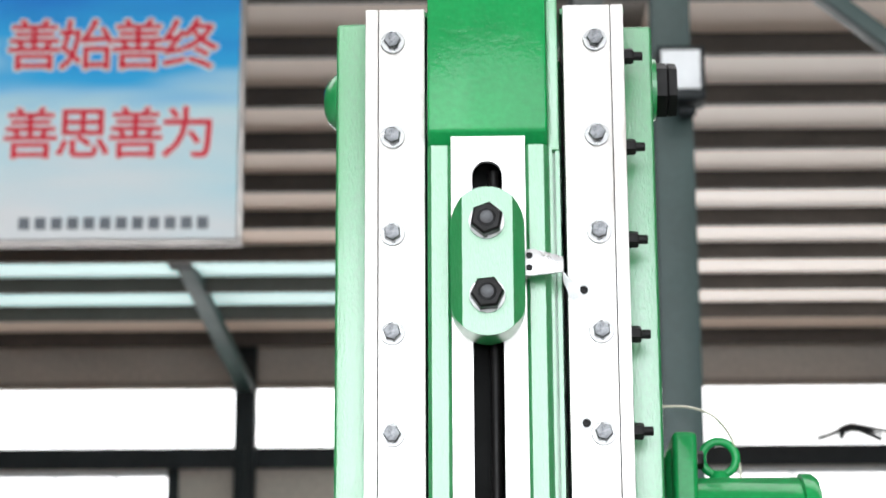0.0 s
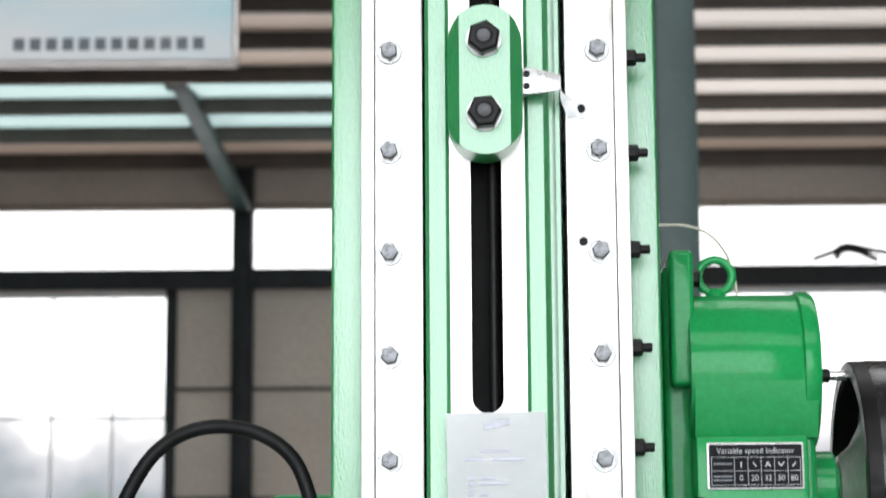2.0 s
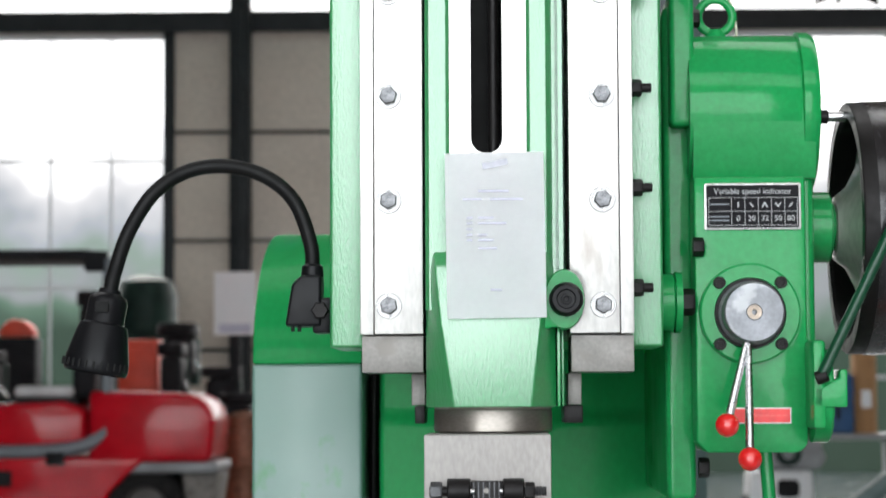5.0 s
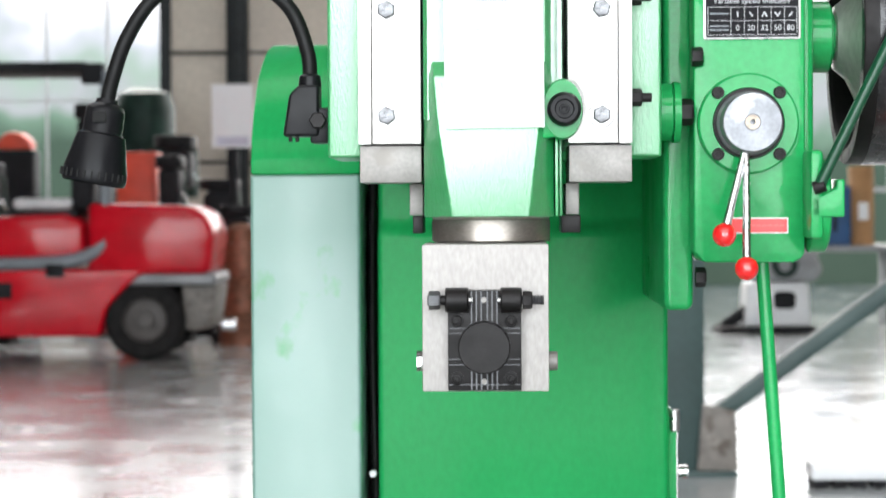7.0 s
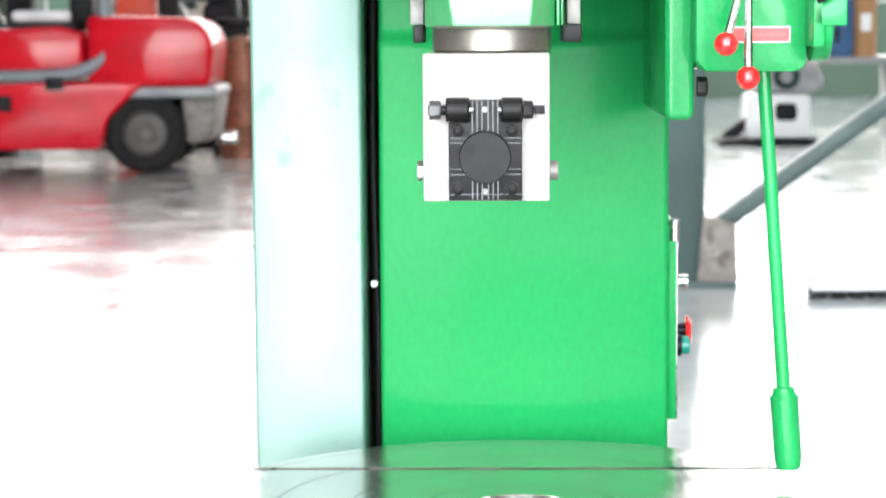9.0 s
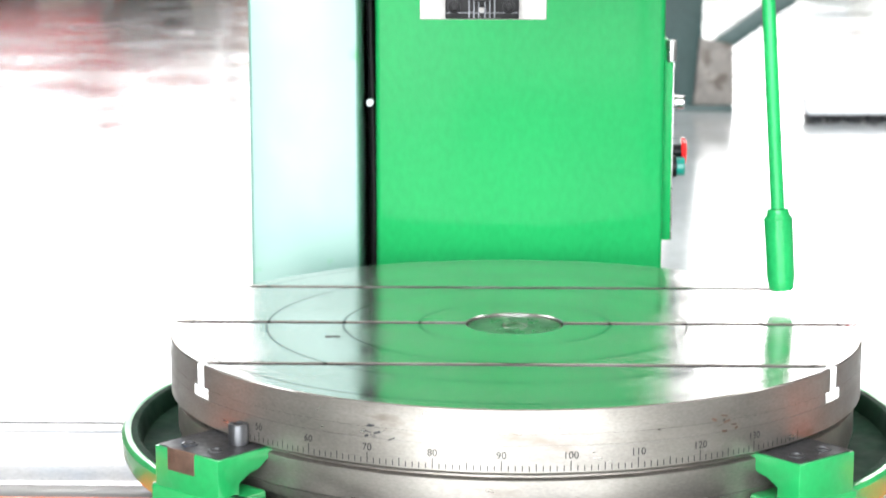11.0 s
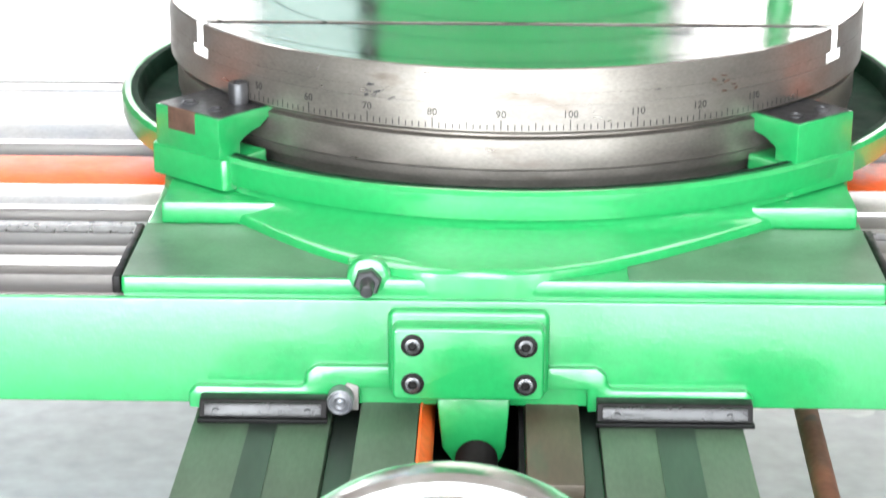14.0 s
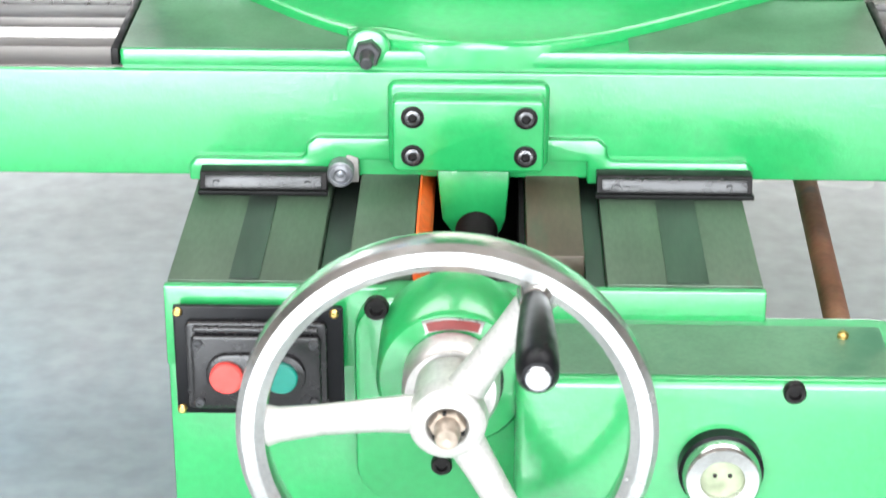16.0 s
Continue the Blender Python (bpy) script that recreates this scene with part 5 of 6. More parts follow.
ram = part("ram", ram_body(), M_CAST, ROOT, "green ram sliding between the rails")
top = prism([(-0.076, 1.765), (-0.0935, 1.778), (-0.0945, 1.786), (-0.082, 1.93), (-0.078, 2.02), (0.05, 2.02), (0.05, 1.765)], "x", -0.082, 0.0265, 0.0025, 2)
part("ram_top", top, M_GEAR, ram, "smooth green ram top")
part("ram_edge", box(0.0267, 0.0375, -0.074, 0.05, 1.765, 2.02, 0.0015), M_CAST, ram)


def slotted_plate():
    """The bright plate with the long slot through it."""
    x0, x1, z0, z1, r = -0.0608, 0.0058, 1.33, 1.774, 0.0136
    bm = bmesh.new()
    outer = [(x0, z0), (x1, z0), (x1, z1), (x0, z1)]
    inner = arc(RC, 1.737, r, 0, 180, 14) + arc(RC, 1.374, r, 180, 360, 14)
    v = [[[bm.verts.new((px, y, pz)) for px, pz in ring] for ring in (outer, inner)] for y in (-0.0895, -0.084)]
    for ring in range(2):
        n = len(v[0][ring])
        for i in range(n):
            j = (i + 1) % n
            bm.faces.new((v[0][ring][i], v[0][ring][j], v[1][ring][j], v[1][ring][i]))
    o, q = v[0]
    m = 15
    bm.faces.new((o[2], o[3], *q[m - 1::-1]))
    bm.faces.new((o[0], o[1], *q[:m - 1:-1]))
    bm.faces.new((o[3], o[0], q[m], q[m - 1]))
    bm.faces.new((o[1], o[2], q[0], q[-1]))
    return bm


part("slot_plate", slotted_plate(), M_STEEL, ram, "bright slotted stroke plate")
# Slot floor is coloured black, as the recess alone shades too little.
part("slot_floor", box(-0.0608, 0.0058, -0.0520, -0.0505, 1.24, 1.764, 0), M_VOID, ram, "slot floor, shade put in as black")
part("stroke_screw", lathe([(0.0052 if i % 2 else 0.0045, 1.36 + 0.002 * i) for i in range(195)], (-0.0225, -0.066, 0), "z", 12), M_BLACK, ram, "dark threaded stroke screw")


def clamp_plate():
    """A long plate with round ends and bevelled flanks."""
    h, zc, half = 0.0327, 1.648, 0.0343
    outline = arc(0, half, h, 0, 180, 20) + arc(0, -half, h, 180, 360, 20)
    flat = 0.0222
    bm = bmesh.new()
    pts = []
    for x, z in outline:
        pts.append((x, z))
    lo = [bm.verts.new((RC + x, -0.0896, zc + z)) for x, z in pts]
    hi = [bm.verts.new((RC + x, -0.1165 - 0.0125 * min(1, (h - abs(x)) / (h - flat)), zc + z)) for x, z in pts]
    n = len(pts)
    for i in range(n):
        j = (i + 1) % n
        bm.faces.new((lo[i], lo[j], hi[j], hi[i]))
    bm.faces.new(lo[::-1])
    right = [i for i in range(n) if pts[i][0] >= flat - 1e-4]
    left = [i for i in range(n) if pts[i][0] <= -flat + 1e-4]
    mid = [i for i in range(n) if i not in right and i not in left]
    t = math.sqrt(h * h - flat * flat) + half
    cr = [bm.verts.new((RC + flat, -0.129, zc + s * t)) for s in (-1, 1)]
    cl = [bm.verts.new((RC - flat, -0.129, zc + s * t)) for s in (-1, 1)]
    rr = sorted(right, key=lambda i: pts[i][1])
    ll = sorted(left, key=lambda i: pts[i][1])
    upper = sorted([i for i in mid if pts[i][1] > 0], key=lambda i: pts[i][0])
    lower = sorted([i for i in mid if pts[i][1] < 0], key=lambda i: pts[i][0])
    bm.faces.new([cr[0]] + [hi[i] for i in rr] + [cr[1]])
    bm.faces.new([cl[1]] + [hi[i] for i in ll[::-1]] + [cl[0]])
    bm.faces.new([cl[0]] + [hi[i] for i in lower] + [cr[0], cr[1]] + [hi[i] for i in upper[::-1]] + [cl[1]])
    return bm


cp = part("clamp_plate", clamp_plate(), M_CAST, ROOT, "green oval clamp plate with bevelled flanks")
for z in (1.683, 1.6165):
    part("washer", lathe([(0.008, 0), (0.0158, 0), (0.0155, 0.0018), (0.008, 0.0018)], (-0.029, -0.1292, z), "y", 32), M_ZINC, cp, "bright zinc washer")
    nut = hexagon(0.0148, 0.0125, "y", 20 if z > 1.65 else 5, bore=0.0085)
    part("nut", nut, M_BLACK, cp, "large black hexagon nut", at=(-0.029, -0.131, z))
    part("stud", lathe([(0, 0), (0.0082, 0), (0.0082, 0.0125), (0.006, 0.0145), (0.005, 0.0140), (0, 0.0140)], (-0.029, -0.131, z), "y", 24), M_BOLT, cp, "dark stud end")
pt = part("pointer", prism([(0.0062, 1.6375), (0.0062, 1.6615), (0.0125, 1.6615), (0.038, 1.6545), (0.038, 1.6405), (0.0125, 1.6375)], "y", -0.1145, -0.1125, 0.0004), M_ZINC, ROOT, "bright sheet pointer")
part("pointer_tab", prism([(0.0382, 1.6500), (0.0382, 1.6405), (0.0440, 1.6250), (0.0545, 1.6250), (0.0545, 1.6330), (0.0480, 1.6370)], "y", -0.0823, -0.0815, 0.0002), M_FILM, pt, "pale sheet tab on the rail")
for z in (1.6445, 1.6555):
    part("screw", socket_screw(0.0028, 0.002), M_BLACK, pt, at=(0.0080, -0.1145, z))
part("pointer_foot", box(0.004, 0.009, -0.1125, -0.10, 1.638, 1.661, 0.0005), M_ZINC, pt)


def nose():
    """The ram's lower end: bevelled flanks and a face that narrows downwards."""
    bm = bmesh.new()
    rings = []
    for z, a, b, y in ((1.1415, -0.0575, 0.0085, -0.1135), (1.216, -0.0690, 0.0170, -0.108), (1.262, -0.0735, 0.0215, -0.105), (1.275, -0.074, 0.022, -0.094)):
        rings.append([bm.verts.new(c) for c in ((-0.082, 0.04, z), (-0.082, y + 0.030, z), (a, y, z), (b, y, z), (0.0300, y + 0.030, z), (0.0300, 0.04, z))])
    for p, q in zip(rings, rings[1:]):
        for i in range(6):
            bm.faces.new((p[i], p[(i + 1) % 6], q[(i + 1) % 6], q[i]))
    bm.faces.new(rings[0][::-1])
    bm.faces.new(rings[-1])
    bmesh.ops.recalc_face_normals(bm, faces=bm.faces[:])
    return soften(bm, 0.0015, 2, 20)


ns = part("ram_nose", nose(), M_CAST, ROOT, "green bevelled ram nose")
part("gib_line", box(0.0312, 0.0338, -0.085, 0.0, 1.142, 1.225, 0.0006), M_PAINT, ns)
part("gib_line", box(0.0350, 0.0372, -0.072, 0.0, 1.142, 1.225, 0.0006), M_PAINT, ns)
boss_bm = lathe([(0, 0), (0.0175, 0), (0.0165, 0.006), (0, 0.006)], (0.0375, -0.094, 0.0), "y", 36)
boss_bm.transform(Matrix.Translation((0, 0, 1.2335)) @ Matrix.Diagonal((1, 1, 1.5, 1)))
ol = part("oiler_boss", boss_bm, M_GEAR, ROOT, "green oval oiler boss")
part("boss_web", prism(arc(0.0345, 1.2345, 0.0168, -10, 190, 14) + [(0.020, 1.208), (0.046, 1.212)], "y", -0.0995, -0.06, 0.002), M_GEAR, ol)
part("oiler", lathe([(0, 0), (0.0135, 0), (0.0145, 0.003), (0.0145, 0.012), (0.0115, 0.016), (0.0085, 0.016), (0.0075, 0.012), (0.0045, 0.012), (0.004, 0.0145), (0.0025, 0.0145), (0.002, 0.010), (0, 0.010)], (0.0385, -0.100, 1.233), "y", 32), M_PLASTIC, ol, "black oiler cap")

# tool head
collar = part("tool_collar", lathe([(0, 0), (0.048, 0), (0.0515, 0.002), (0.0515, 0.019), (0.0505, 0.0205), (0.0515, 0.022), (0.0515, 0.030), (0, 0.030)], (-0.0245, -0.055, 1.119), "z", 64), M_TURNED, ROOT, "turned steel collar")
tool = part("tool_head", box(-0.0815, 0.0235, -0.16, -0.045, 0.997, 1.119, 0.0012), M_BLOCK, ROOT, "milled steel tool head")
clap = part("clapper_plate", box(-0.0600, 0.0005, -0.1715, -0.1605, 0.9985, 1.0815, 0.0008), M_BLACK, tool, "black clapper plate")
for x in (-0.0405, -0.0365, -0.0325, -0.0275, -0.0235, -0.0195):
    part("plate_line", box(x - 0.0006, x + 0.0006, -0.1722, -0.1714, 0.9990, 1.081, 0), M_BOLT, clap)
for z in (1.0035, 1.020, 1.0245, 1.046, 1.050):
    part("plate_line", box(-0.0595, 0.0, -0.1721, -0.1714, z - 0.0004, z + 0.0004, 0), M_BOLT, clap)
for x in (-0.0528, -0.0078):
    for z in (1.0085, 1.0565):
        part("screw", lathe([(0.0058, 0), (0.0058, 0.0012), (0.0046, 0.0014), (0.0044, 0.0006), (0.0040, 0.0026), (0.0024, 0.003), (0.002, 0.001), (0, 0.001)], (x, -0.1715, z), "y", 24), M_BLACK, clap, "black socket screw")
for z in (1.0735, 1.006):
    part("dowel", lathe([(0, 0), (0.0026, 0), (0.0022, 0.0012), (0, 0.0014)], (-0.0302, -0.1715, z), "y", 16), M_CAP, clap, "steel dowel end")
part("tool_button", lathe([(0, 0), (0.0213, 0), (0.0213, 0.0185), (0.0205, 0.0195), (0, 0.0195)], (-0.0300, -0.1715, 1.035), "y", 48), M_BLACK, clap, "round black tool post")
for x0, x1 in ((-0.0620, -0.0430), (-0.0165, 0.0010)):
    part("hinge_barrel", rod((x0, -0.178, 1.0735), (x1, -0.178, 1.0735), 0.0100, seg=28, bev=0.0012), M_BLACK, clap, "black hinge barrel")
    part("hinge_foot", box(x0, x1, -0.178, -0.165, 1.0635, 1.0835, 0.0008), M_BLACK, clap)
part("hinge_pin", rod((-0.0455, -0.178, 1.0735), (-0.0395, -0.178, 1.0735), 0.0022, seg=12), M_ZINC, clap, "bright pin")
part("hinge_pin", rod((-0.0190, -0.178, 1.0735), (-0.0160, -0.178, 1.0735), 0.0022, seg=12), M_ZINC, clap, "bright pin")
part("hinge_bolt", rod((-0.0765, -0.178, 1.0735), (-0.0615, -0.178, 1.0735), 0.0042, seg=16), M_BLACK, clap)
part("hinge_nut", hexagon(0.0078, 0.0095, "x"), M_BOLT, clap, "grey hexagon nut", at=(-0.0755, -0.178, 1.0735))
part("hinge_nut", hexagon(0.0074, 0.0080, "x"), M_BLACK, clap, "black hexagon nut", at=(0.0016, -0.178, 1.0735))
part("hinge_thread", lathe([(0.0042 if i % 2 else 0.0035, 0.0012 * i) for i in range(16)], (0.001, -0.178, 1.0735), "x", 16), M_BOLT, clap)
part("side_nut", hexagon(0.0085, 0.006, "x"), M_ZINC, tool, "zinc side nut", at=(-0.0875, -0.125, 1.020))
part("side_pin", rod((0.0235, -0.125, 1.020), (0.0315, -0.125, 1.020), 0.0080, seg=24, bev=0.0008), M_CAP, tool, "steel side pin")

# speed gearbox
back = part("gearbox_flange", prism(rounded(0.1370, 0.1650, 1.052, 1.520, 0.008), "y", 0.092, 0.40, 0.006, 3), M_GEAR, ROOT)
part("flange_boss", prism(rounded(0.1425, 0.1655, 1.402, 1.531, 0.005), "y", 0.068, 0.30, 0.005, 3), M_GEAR, back)
gear = part("gearbox", join(prism([(0.172, 1.098), (0.252, 1.098)] + arc(0.252, 1.110, 0.012, -90, 0, 5) + [(0.264, 1.352), (0.162, 1.352), (0.162, 1.108)], "y", 0.05, 0.34, 0.003, 2),
                            box(0.262, 0.276, 0.075, 0.30, 1.118, 1.36, 0.006, 3)), M_GEAR, ROOT)
drum = part("gear_drum", lathe([(0, 0), (0.074, 0), (0.0745, 0.004), (0.0745, 0.103), (0.0735, 0.1045), (0.0775, 0.106), (0.0775, 0.116), (0.074, 0.121), (0, 0.121)], (0.160, 0.128, 1.4205), "x", 72), M_GEAR, ROOT, "green cylindrical gear drum")
part("drum_skirt", prism([(0.0540, 1.414), (0.0565, 1.396), (0.0605, 1.379), (0.0650, 1.364), (0.0690, 1.3525), (0.30, 1.3525), (0.30, 1.414)], "x", 0.163, 0.277), M_GEAR, drum)
eb = part("eye_bolt", lathe([(0.0165 + 0.0042 * math.cos(radians(a)), 0.0042 * math.sin(radians(a))) for a in range(0, 361, 30)], (0.1915, 0.13, 1.515), "y", 40), M_GEAR, ROOT, "green lifting eye bolt")
part("eye_foot", lathe([(0, 0), (0.011, 0), (0.009, 0.006), (0.006, 0.010), (0, 0.010)], (0.1915, 0.13, 1.4925), "z", 24), M_GEAR, eb)
part("stop_nut", hexagon(0.009, 0.008, "x"), M_BLACK, back, "black hexagon nut", at=(0.1675, 0.12, 1.512))
part("wire", tube([(0.130, 0.09, 1.5585), (0.160, 0.10, 1.560), (0.185, 0.11, 1.553), (0.203, 0.125, 1.535), (0.2105, 0.13, 1.512), (0.212, 0.13, 1.494)], 0.0013, 8, 6), M_WIRE, drum, "thin beige wire")
for x, y, z, r in ((0.160, 0.064, 1.287, 0.009), (0.1675, 0.118, 1.083, 0.0095)):
    part("flange_bolt", hexagon(r, 0.010, "x"), M_BLACK, back, "black hexagon bolt", at=(x, y - 0.02, z))
pb = part("pad_boss", lathe([(0, 0), (0.0285, 0), (0.0275, 0.006), (0, 0.006)], (0.1435, 0.055, 1.2365), "x", 36), M_GEAR, back)
part("pad_stem", rod((0.128, 0.055, 1.2365), (0.1435, 0.055, 1.2365), 0.0265, seg=32, bev=0.002), M_GEAR, back)
part("pad_nut", hexagon(0.0125, 0.012, "x"), M_BLACK, back, "black hexagon nut", at=(0.1495, 0.05, 1.2365))

plate = part("speed_plate", prism(rounded(0.1712, 0.2602, 1.3030, 1.3460, 0.002), "y", 0.0478, 0.0500, 0.0004), M_ZINC, ROOT, "aluminium speed indicator plate")
part("plate_face", prism(rounded(0.1732, 0.2582, 1.3048, 1.3442, 0.0012), "y", 0.0472, 0.0478), M_PLATE, plate, "black printed face")
part("plate_text", lettering("Variable speed indicator", 0.0073), M_PRINT, plate, "white lettering", at=(0.2157, 0.0470, 1.3382))
for x in (0.1752, 0.1962, 0.2086, 0.2208, 0.2330, 0.2452, 0.2566):
    part("plate_rule", box(x - 0.0002, x + 0.0002, 0.0468, 0.0472, 1.3070, 1.3325, 0), M_PRINT, plate)
for z in (1.3070, 1.3200, 1.3325):
    part("plate_rule", box(0.1752, 0.2566, 0.0468, 0.0472, z - 0.0002, z + 0.0002, 0), M_PRINT, plate)
for t, x in (("0", 0.2024), ("20", 0.2147), ("32", 0.2269), ("50", 0.2391), ("80", 0.2509)):
    part("plate_number", lettering(t, 0.0072), M_PRINT, plate, at=(x, 0.0470, 1.3132))
for x, a in ((0.2024, 0), (0.2147, -40), (0.2258, 30), (0.2280, -30), (0.2380, -40), (0.2402, 35), (0.2509, 40)):
    bm = box(-0.0006, 0.0006, 0.0468, 0.0472, -0.0025, 0.0025, 0)
    bm.transform(Matrix.Translation((x, 0, 1.3258)) @ Matrix.Rotation(radians(a), 4, "Y"))
    part("plate_arrow", bm, M_PRINT, plate)
for z, n in ((1.3265, 1), (1.3150, 1), (1.3115, 1)):
    part("plate_bar", box(0.1768, 0.1942, 0.0469, 0.0472, z - 0.0006, z + 0.0006, 0), M_FORKGREY, plate, "unreadable printed bar")

red = part("red_label", box(0.1925, 0.2485, 0.0478, 0.0500, 1.1245, 1.1392, 0.0003), M_FILM, ROOT, "red warning label with a pale border")
part("label_face", box(0.1937, 0.2473, 0.0473, 0.0478, 1.1256, 1.1381, 0), M_REDPLATE, red)
for i in range(7):
    part("label_bar", box(0.2085 + i * 0.0053, 0.2128 + i * 0.0053, 0.0470, 0.0473, 1.1310, 1.1328, 0), M_SALMON, red, "unreadable printed bar")

sel = part("selector_flange", lathe([(0, 0), (0.0465, 0), (0.0462, 0.008), (0.0445, 0.010), (0.033, 0.010), (0.032, 0.006), (0, 0.006)], (0.2115, 0.050, 1.2255), "y", 56), M_GEAR, ROOT)
for dx in (-0.0282, 0.0282):
    for dz in (-0.0282, 0.0282):
        part("screw", socket_screw(0.0057, 0.004), M_BLACK, sel, "black socket screw", at=(0.2115 + dx, 0.0405, 1.2255 + dz))
part("dark_ring", lathe([(0.0295, 0.0062), (0.0322, 0.0062), (0.0322, 0.0098), (0.0295, 0.0098)], (0.2115, 0.050, 1.2255), "y", 56), M_BLACK, sel, "dark recess ring")
knob = part("selector_knob", lathe([(0, 0), (0.0295, 0), (0.0295, 0.008), (0.0272, 0.010), (0.0272, 0.034), (0.026, 0.0355), (0.0075, 0.0355), (0.0070, 0.0349), (0.0028, 0.0347), (0.002, 0.029), (0, 0.029)], (0.2115, 0.043, 1.2255), "y", 56), M_DISC, ROOT, "bright steel selector knob")
part("knob_bush", lathe([(0.0024, 0.0352), (0.0068, 0.0352), (0.0066, 0.0358), (0.0028, 0.0358)], (0.2115, 0.043, 1.2255), "y", 28), M_BUSH, knob, "brownish centre bush")
for bx, bz, y in ((0.1845, 1.124, -0.004), (0.2035, 1.094, -0.012)):
    d = Vector((bx, y, bz)) - Vector((0.2065, 0.016, 1.205))
    part("lever", rod((0.2065, 0.016, 1.205), Vector((0.2065, 0.016, 1.205)) + d, 0.0030, 0.0042, 20), M_CHROME, knob, "chromed selector lever")
    part("ball", lathe([(0.0108 * math.sin(radians(a)), -0.0108 * math.cos(radians(a))) for a in range(0, 181, 12)], (bx, y, bz), "z", 28), M_RED, knob, "glossy red ball")

# right-hand flywheel, its bearing and levers
part("bearing", lathe([(0, 0), (0.034, 0), (0.034, 0.021), (0.032, 0.023), (0.022, 0.023), (0.022, 0.03), (0, 0.03)], (0.275, 0.13, 1.3105), "x", 48), M_GEAR, gear, "green shaft bearing")
fly = part("handwheel", lathe([(0.105, 0.002), (0.106, -0.002), (0.119, -0.002), (0.1205, 0.0), (0.1205, 0.046), (0.119, 0.048), (0.106, 0.048), (0.105, 0.045), (0.105, 0.002)], (0.3145, 0.13, 1.3095), "x", 96), M_BLACK, ROOT, "black rimmed side handwheel")
part("wheel_disc", lathe([(0.016, -0.014), (0.030, -0.012), (0.040, 0.0), (0.075, 0.018), (0.1055, 0.022), (0.1055, 0.028), (0.016, 0.028)], (0.3145, 0.13, 1.3095), "x", 72), M_STEEL, fly, "bright dished wheel disc")
part("rim_band", lathe([(0.1208, 0.012), (0.1212, 0.016), (0.1212, 0.040), (0.1208, 0.044)], (0.3145, 0.13, 1.3095), "x", 96), M_OXIDE, fly, "glossy black band on the rim")
part("side_shaft", rod((0.278, 0.12, 1.416), (0.2965, 0.12, 1.416), 0.0070, seg=20, bev=0.0008), M_BLACK, ROOT, "black stop pin")
part("side_pin", rod((0.2965, 0.12, 1.416), (0.3135, 0.12, 1.416), 0.0050, seg=20, bev=0.0008), M_CHROME, fly, "bright pin")
part("side_boss", lathe([(0, 0), (0.043, 0), (0.043, 0.014), (0.041, 0.016), (0, 0.016)], (0.266, 0.045, 1.150), "x", 40), M_GEAR, gear, "round green side boss")
lv = part("side_bracket", join(prism([(0.264, 1.1395), (0.293, 1.1395), (0.293, 1.1735), (0.286, 1.1735), (0.286, 1.166), (0.270, 1.158), (0.264, 1.158)], "y", 0.0, 0.045, 0.002), box(0.262, 0.274, 0.0, 0.08, 1.12, 1.20, 0.004)), M_GEAR, ROOT)
part("side_lever", rod((0.2695, -0.005, 1.168), (0.345, -0.02, 1.327), 0.0052, 0.0052, 20, 0.001), M_DARKGREEN, lv, "dark green lever bar")
part("lever_nut", rod((0.264, -0.004, 1.165), (0.2745, -0.006, 1.1685), 0.0062, seg=14, bev=0.001), M_BLACK, lv)
part("ball", lathe([(0.012 * math.sin(radians(a)), -0.012 * math.cos(radians(a))) for a in range(0, 181, 12)], (0.3455, -0.02, 1.332), "z", 28), M_RED, lv, "glossy red ball")
lev = part("hanging_lever", rod((0.2285, 0.10, 1.125), (0.2515, 0.10, 0.797), 0.0062, 0.0066, 24), M_GEAR, ROOT, "long green hanging lever")
part("lever_grip", lathe([(0, 0), (0.0105, 0), (0.0118, 0.002), (0.0132, 0.012), (0.0136, 0.066), (0.0138, 0.07), (0.0105, 0.074), (0.0100, 0.079), (0.006, 0.080), (0, 0.08)], (0.2572, 0.10, 0.7175), "z", 32,
                              (Vector((0.2515, 0.10, 0.797)) - Vector((0.2572, 0.10, 0.7175))).to_track_quat("Z", "Y").to_matrix().to_4x4()), M_GEAR, lev, "stout green lever grip")

# ---- things on the machine ----
PLACE = ROOT.matrix_basis
note = thing("paper_note", "white printed sheet taped to the ram", "paper")
note.matrix_basis = PLACE


def sheet():
    bm = bmesh.new()
    grid = []
    for i in range(9):
        row = []
        for j in range(13):
            u, v = i / 8, j / 12
            y = -0.1128 - 0.0008 * math.sin(u * 3.1) - 0.0025 * max(0.0, 0.25 - v) * abs(u - 0.5) - 0.0003 * math.sin(v * 9 + u * 4)
            row.append(bm.verts.new((-0.0645 + 0.0845 * u + 0.0018 * (1 - v), y, 1.2165 + 0.1415 * v + 0.001 * u)))
        grid.append(row)
    for i in range(8):
        for j in range(12):
            bm.faces.new((grid[i][j], grid[i + 1][j], grid[i + 1][j + 1], grid[i][j + 1]))
    bmesh.ops.solidify(bm, geom=bm.faces[:], thickness=0.0003)
    return bm


part("sheet", sheet(), M_PAPER, note)
bm = box(-0.0325, -0.0105, -0.1148, -0.1142, 1.346, 1.3515, 0)
bm.transform(Matrix.Translation((-0.0215, 0, 1.3488)) @ Matrix.Rotation(radians(-12), 4, "Y") @ Matrix.Translation((0.0215, 0, -1.3488)))
part("tape", bm, M_TAPE, note, "grey tape strip")
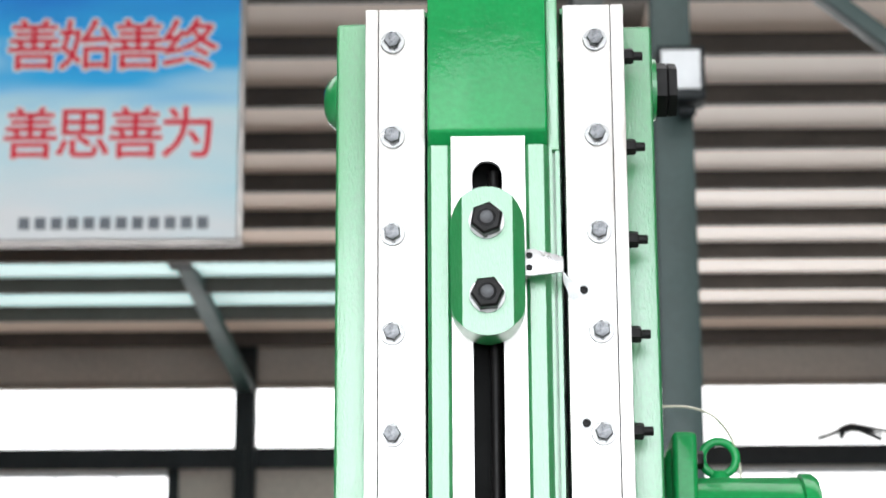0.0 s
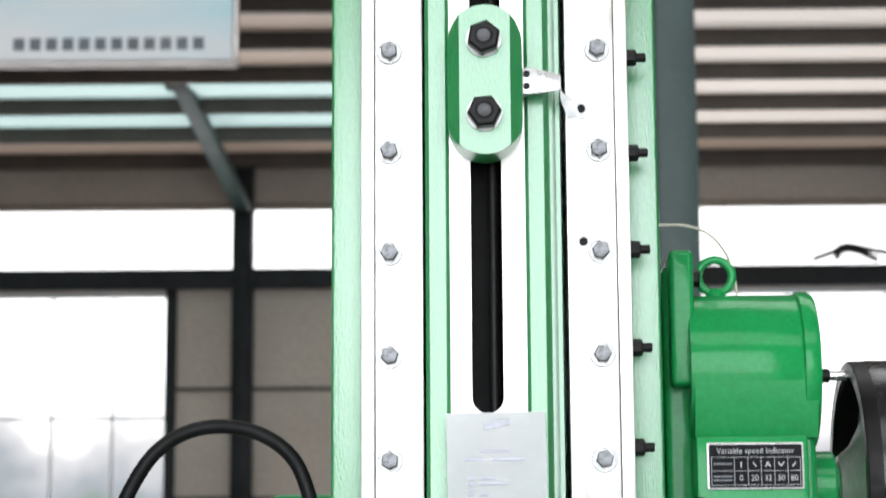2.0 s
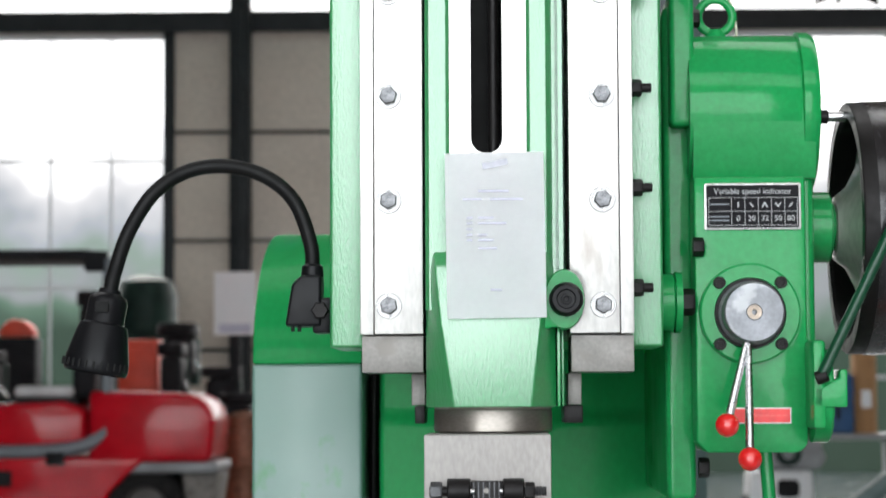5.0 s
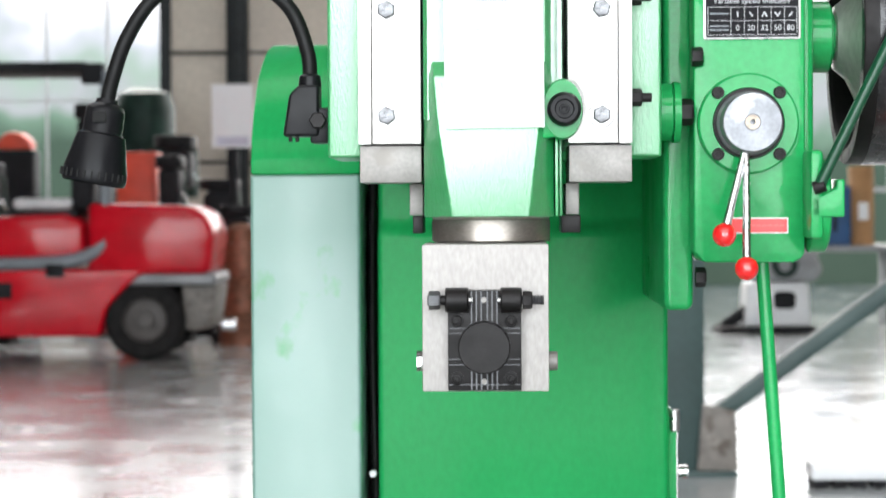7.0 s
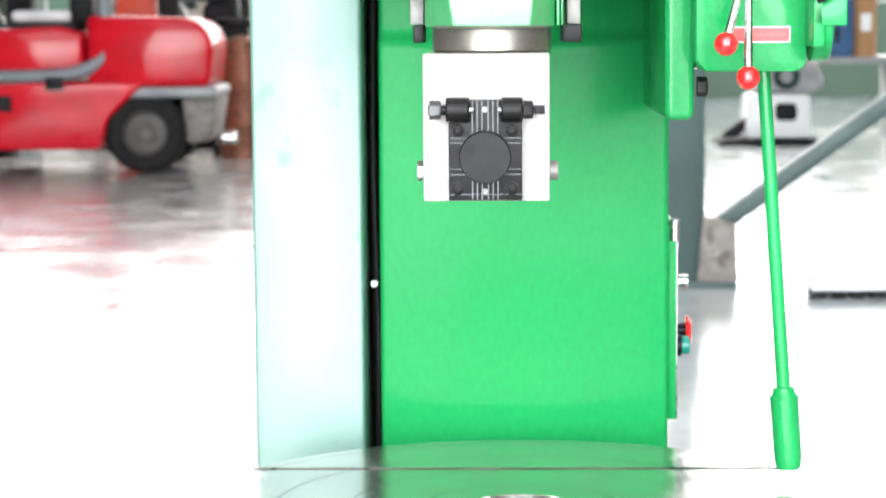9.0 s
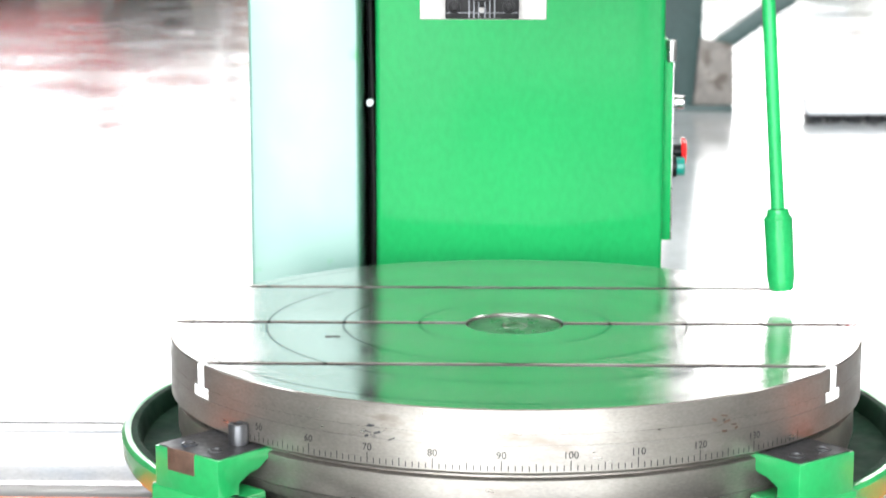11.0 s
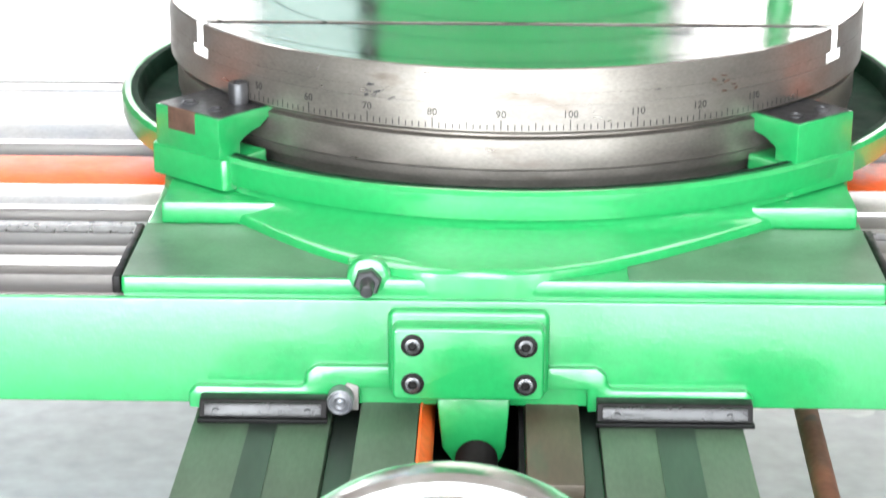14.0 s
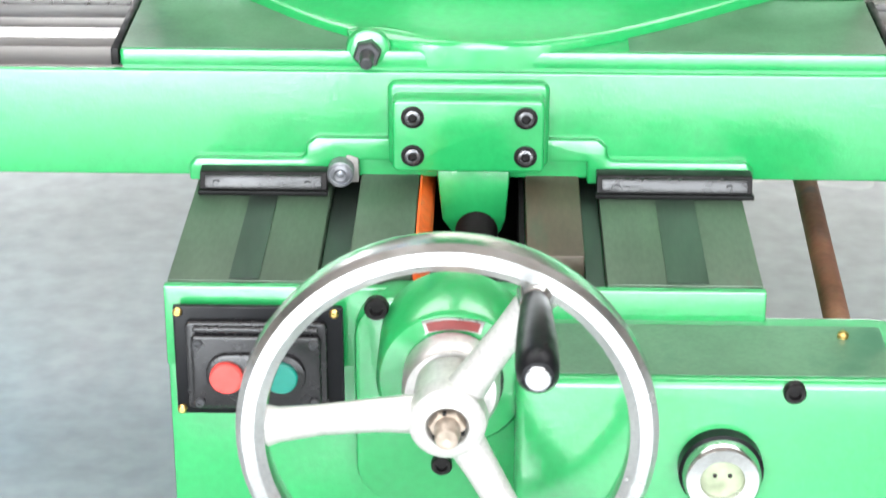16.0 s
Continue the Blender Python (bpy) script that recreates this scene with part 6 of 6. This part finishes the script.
for x, z, w in ((-0.036, 1.3255, 0.026), (-0.049, 1.3185, 0.016), (-0.026, 1.3185, 0.028), (-0.046, 1.3025, 0.005), (-0.036, 1.3025, 0.013), (-0.046, 1.298, 0.005), (-0.036, 1.298, 0.024), (-0.046, 1.293, 0.005), (-0.046, 1.288, 0.005), (-0.036, 1.288, 0.007), (-0.046, 1.2835, 0.005), (-0.036, 1.2835, 0.013), (-0.036, 1.2765, 0.016), (-0.026, 1.241, 0.010)):
    part("print_bar", box(x, x + w, -0.11465, -0.1143, z - 0.0008, z + 0.0008, 0), M_INK, note, "unreadable printed bar")

lamp = thing("work_lamp", "black gooseneck work lamp on the guide head", "lamp")
lamp.matrix_basis = PLACE
part("mount", join(prism([(-0.2105, 1.214), (-0.2045, 1.2520), (-0.1960, 1.2600), (-0.1780, 1.2600), (-0.1780, 1.214)], "y", -0.018, 0.018, 0.003, 3), box(-0.186, -0.1690, -0.015, 0.020, 1.208, 1.240, 0.002)), M_PLASTIC, lamp)
part("mount_nut", hexagon(0.0078, 0.008, "y"), M_BLACK, lamp, "dark hinge nut", at=(-0.1785, -0.0185, 1.228))
for x in (-0.204, -0.198):
    part("mount_pin", rod((x, -0.01, 1.2145), (x, -0.01, 1.2095), 0.0018, seg=10), M_BLACK, lamp)
part("collar", lathe([(0, 0), (0.0105, 0), (0.0095, 0.010), (0.0075, 0.012), (0, 0.012)], (-0.1872, 0.0, 1.2585), "z", 24), M_PLASTIC, lamp)
part("gooseneck", tube([(-0.1872, 0, 1.266), (-0.1890, 0, 1.290), (-0.2030, 0, 1.3270), (-0.2290, 0, 1.3500), (-0.2640, 0, 1.3600), (-0.3000, 0, 1.3560), (-0.3310, 0, 1.3365), (-0.3540, 0, 1.3010), (-0.3665, 0, 1.2650), (-0.3705, 0, 1.2480)], 0.0066, 16, 14, 0.035), M_RUBBER, lamp, "black corrugated gooseneck")
axis = Vector((-0.3835, -0.004, 1.1730)) - Vector((-0.3705, 0, 1.2490))
hd = part("lamp_head", lathe([(0, 0), (0.0095, 0), (0.0105, 0.004), (0.0160, 0.007), (0.0178, 0.011), (0.0180, 0.030), (0.0185, 0.0315), (0.0215, 0.033), (0.0228, 0.037), (0.0290, 0.066), (0.0292, 0.074), (0.0275, 0.077), (0.0255, 0.074), (0, 0.070)], (-0.3705, 0, 1.2490), "z", 44, axis.to_track_quat("Z", "Y").to_matrix().to_4x4()), M_PLASTIC, lamp, "black plastic lamp head")
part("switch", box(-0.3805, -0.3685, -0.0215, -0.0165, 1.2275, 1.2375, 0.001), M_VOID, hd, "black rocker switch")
for i in range(14):
    a = radians(180 + 180 * (i + 0.5) / 14)
    c = Vector((-0.3835, -0.004, 1.1755)) + Vector((0.0292 * math.cos(a), 0.0292 * math.sin(a), 0.002 - 0.0048 * math.cos(a)))
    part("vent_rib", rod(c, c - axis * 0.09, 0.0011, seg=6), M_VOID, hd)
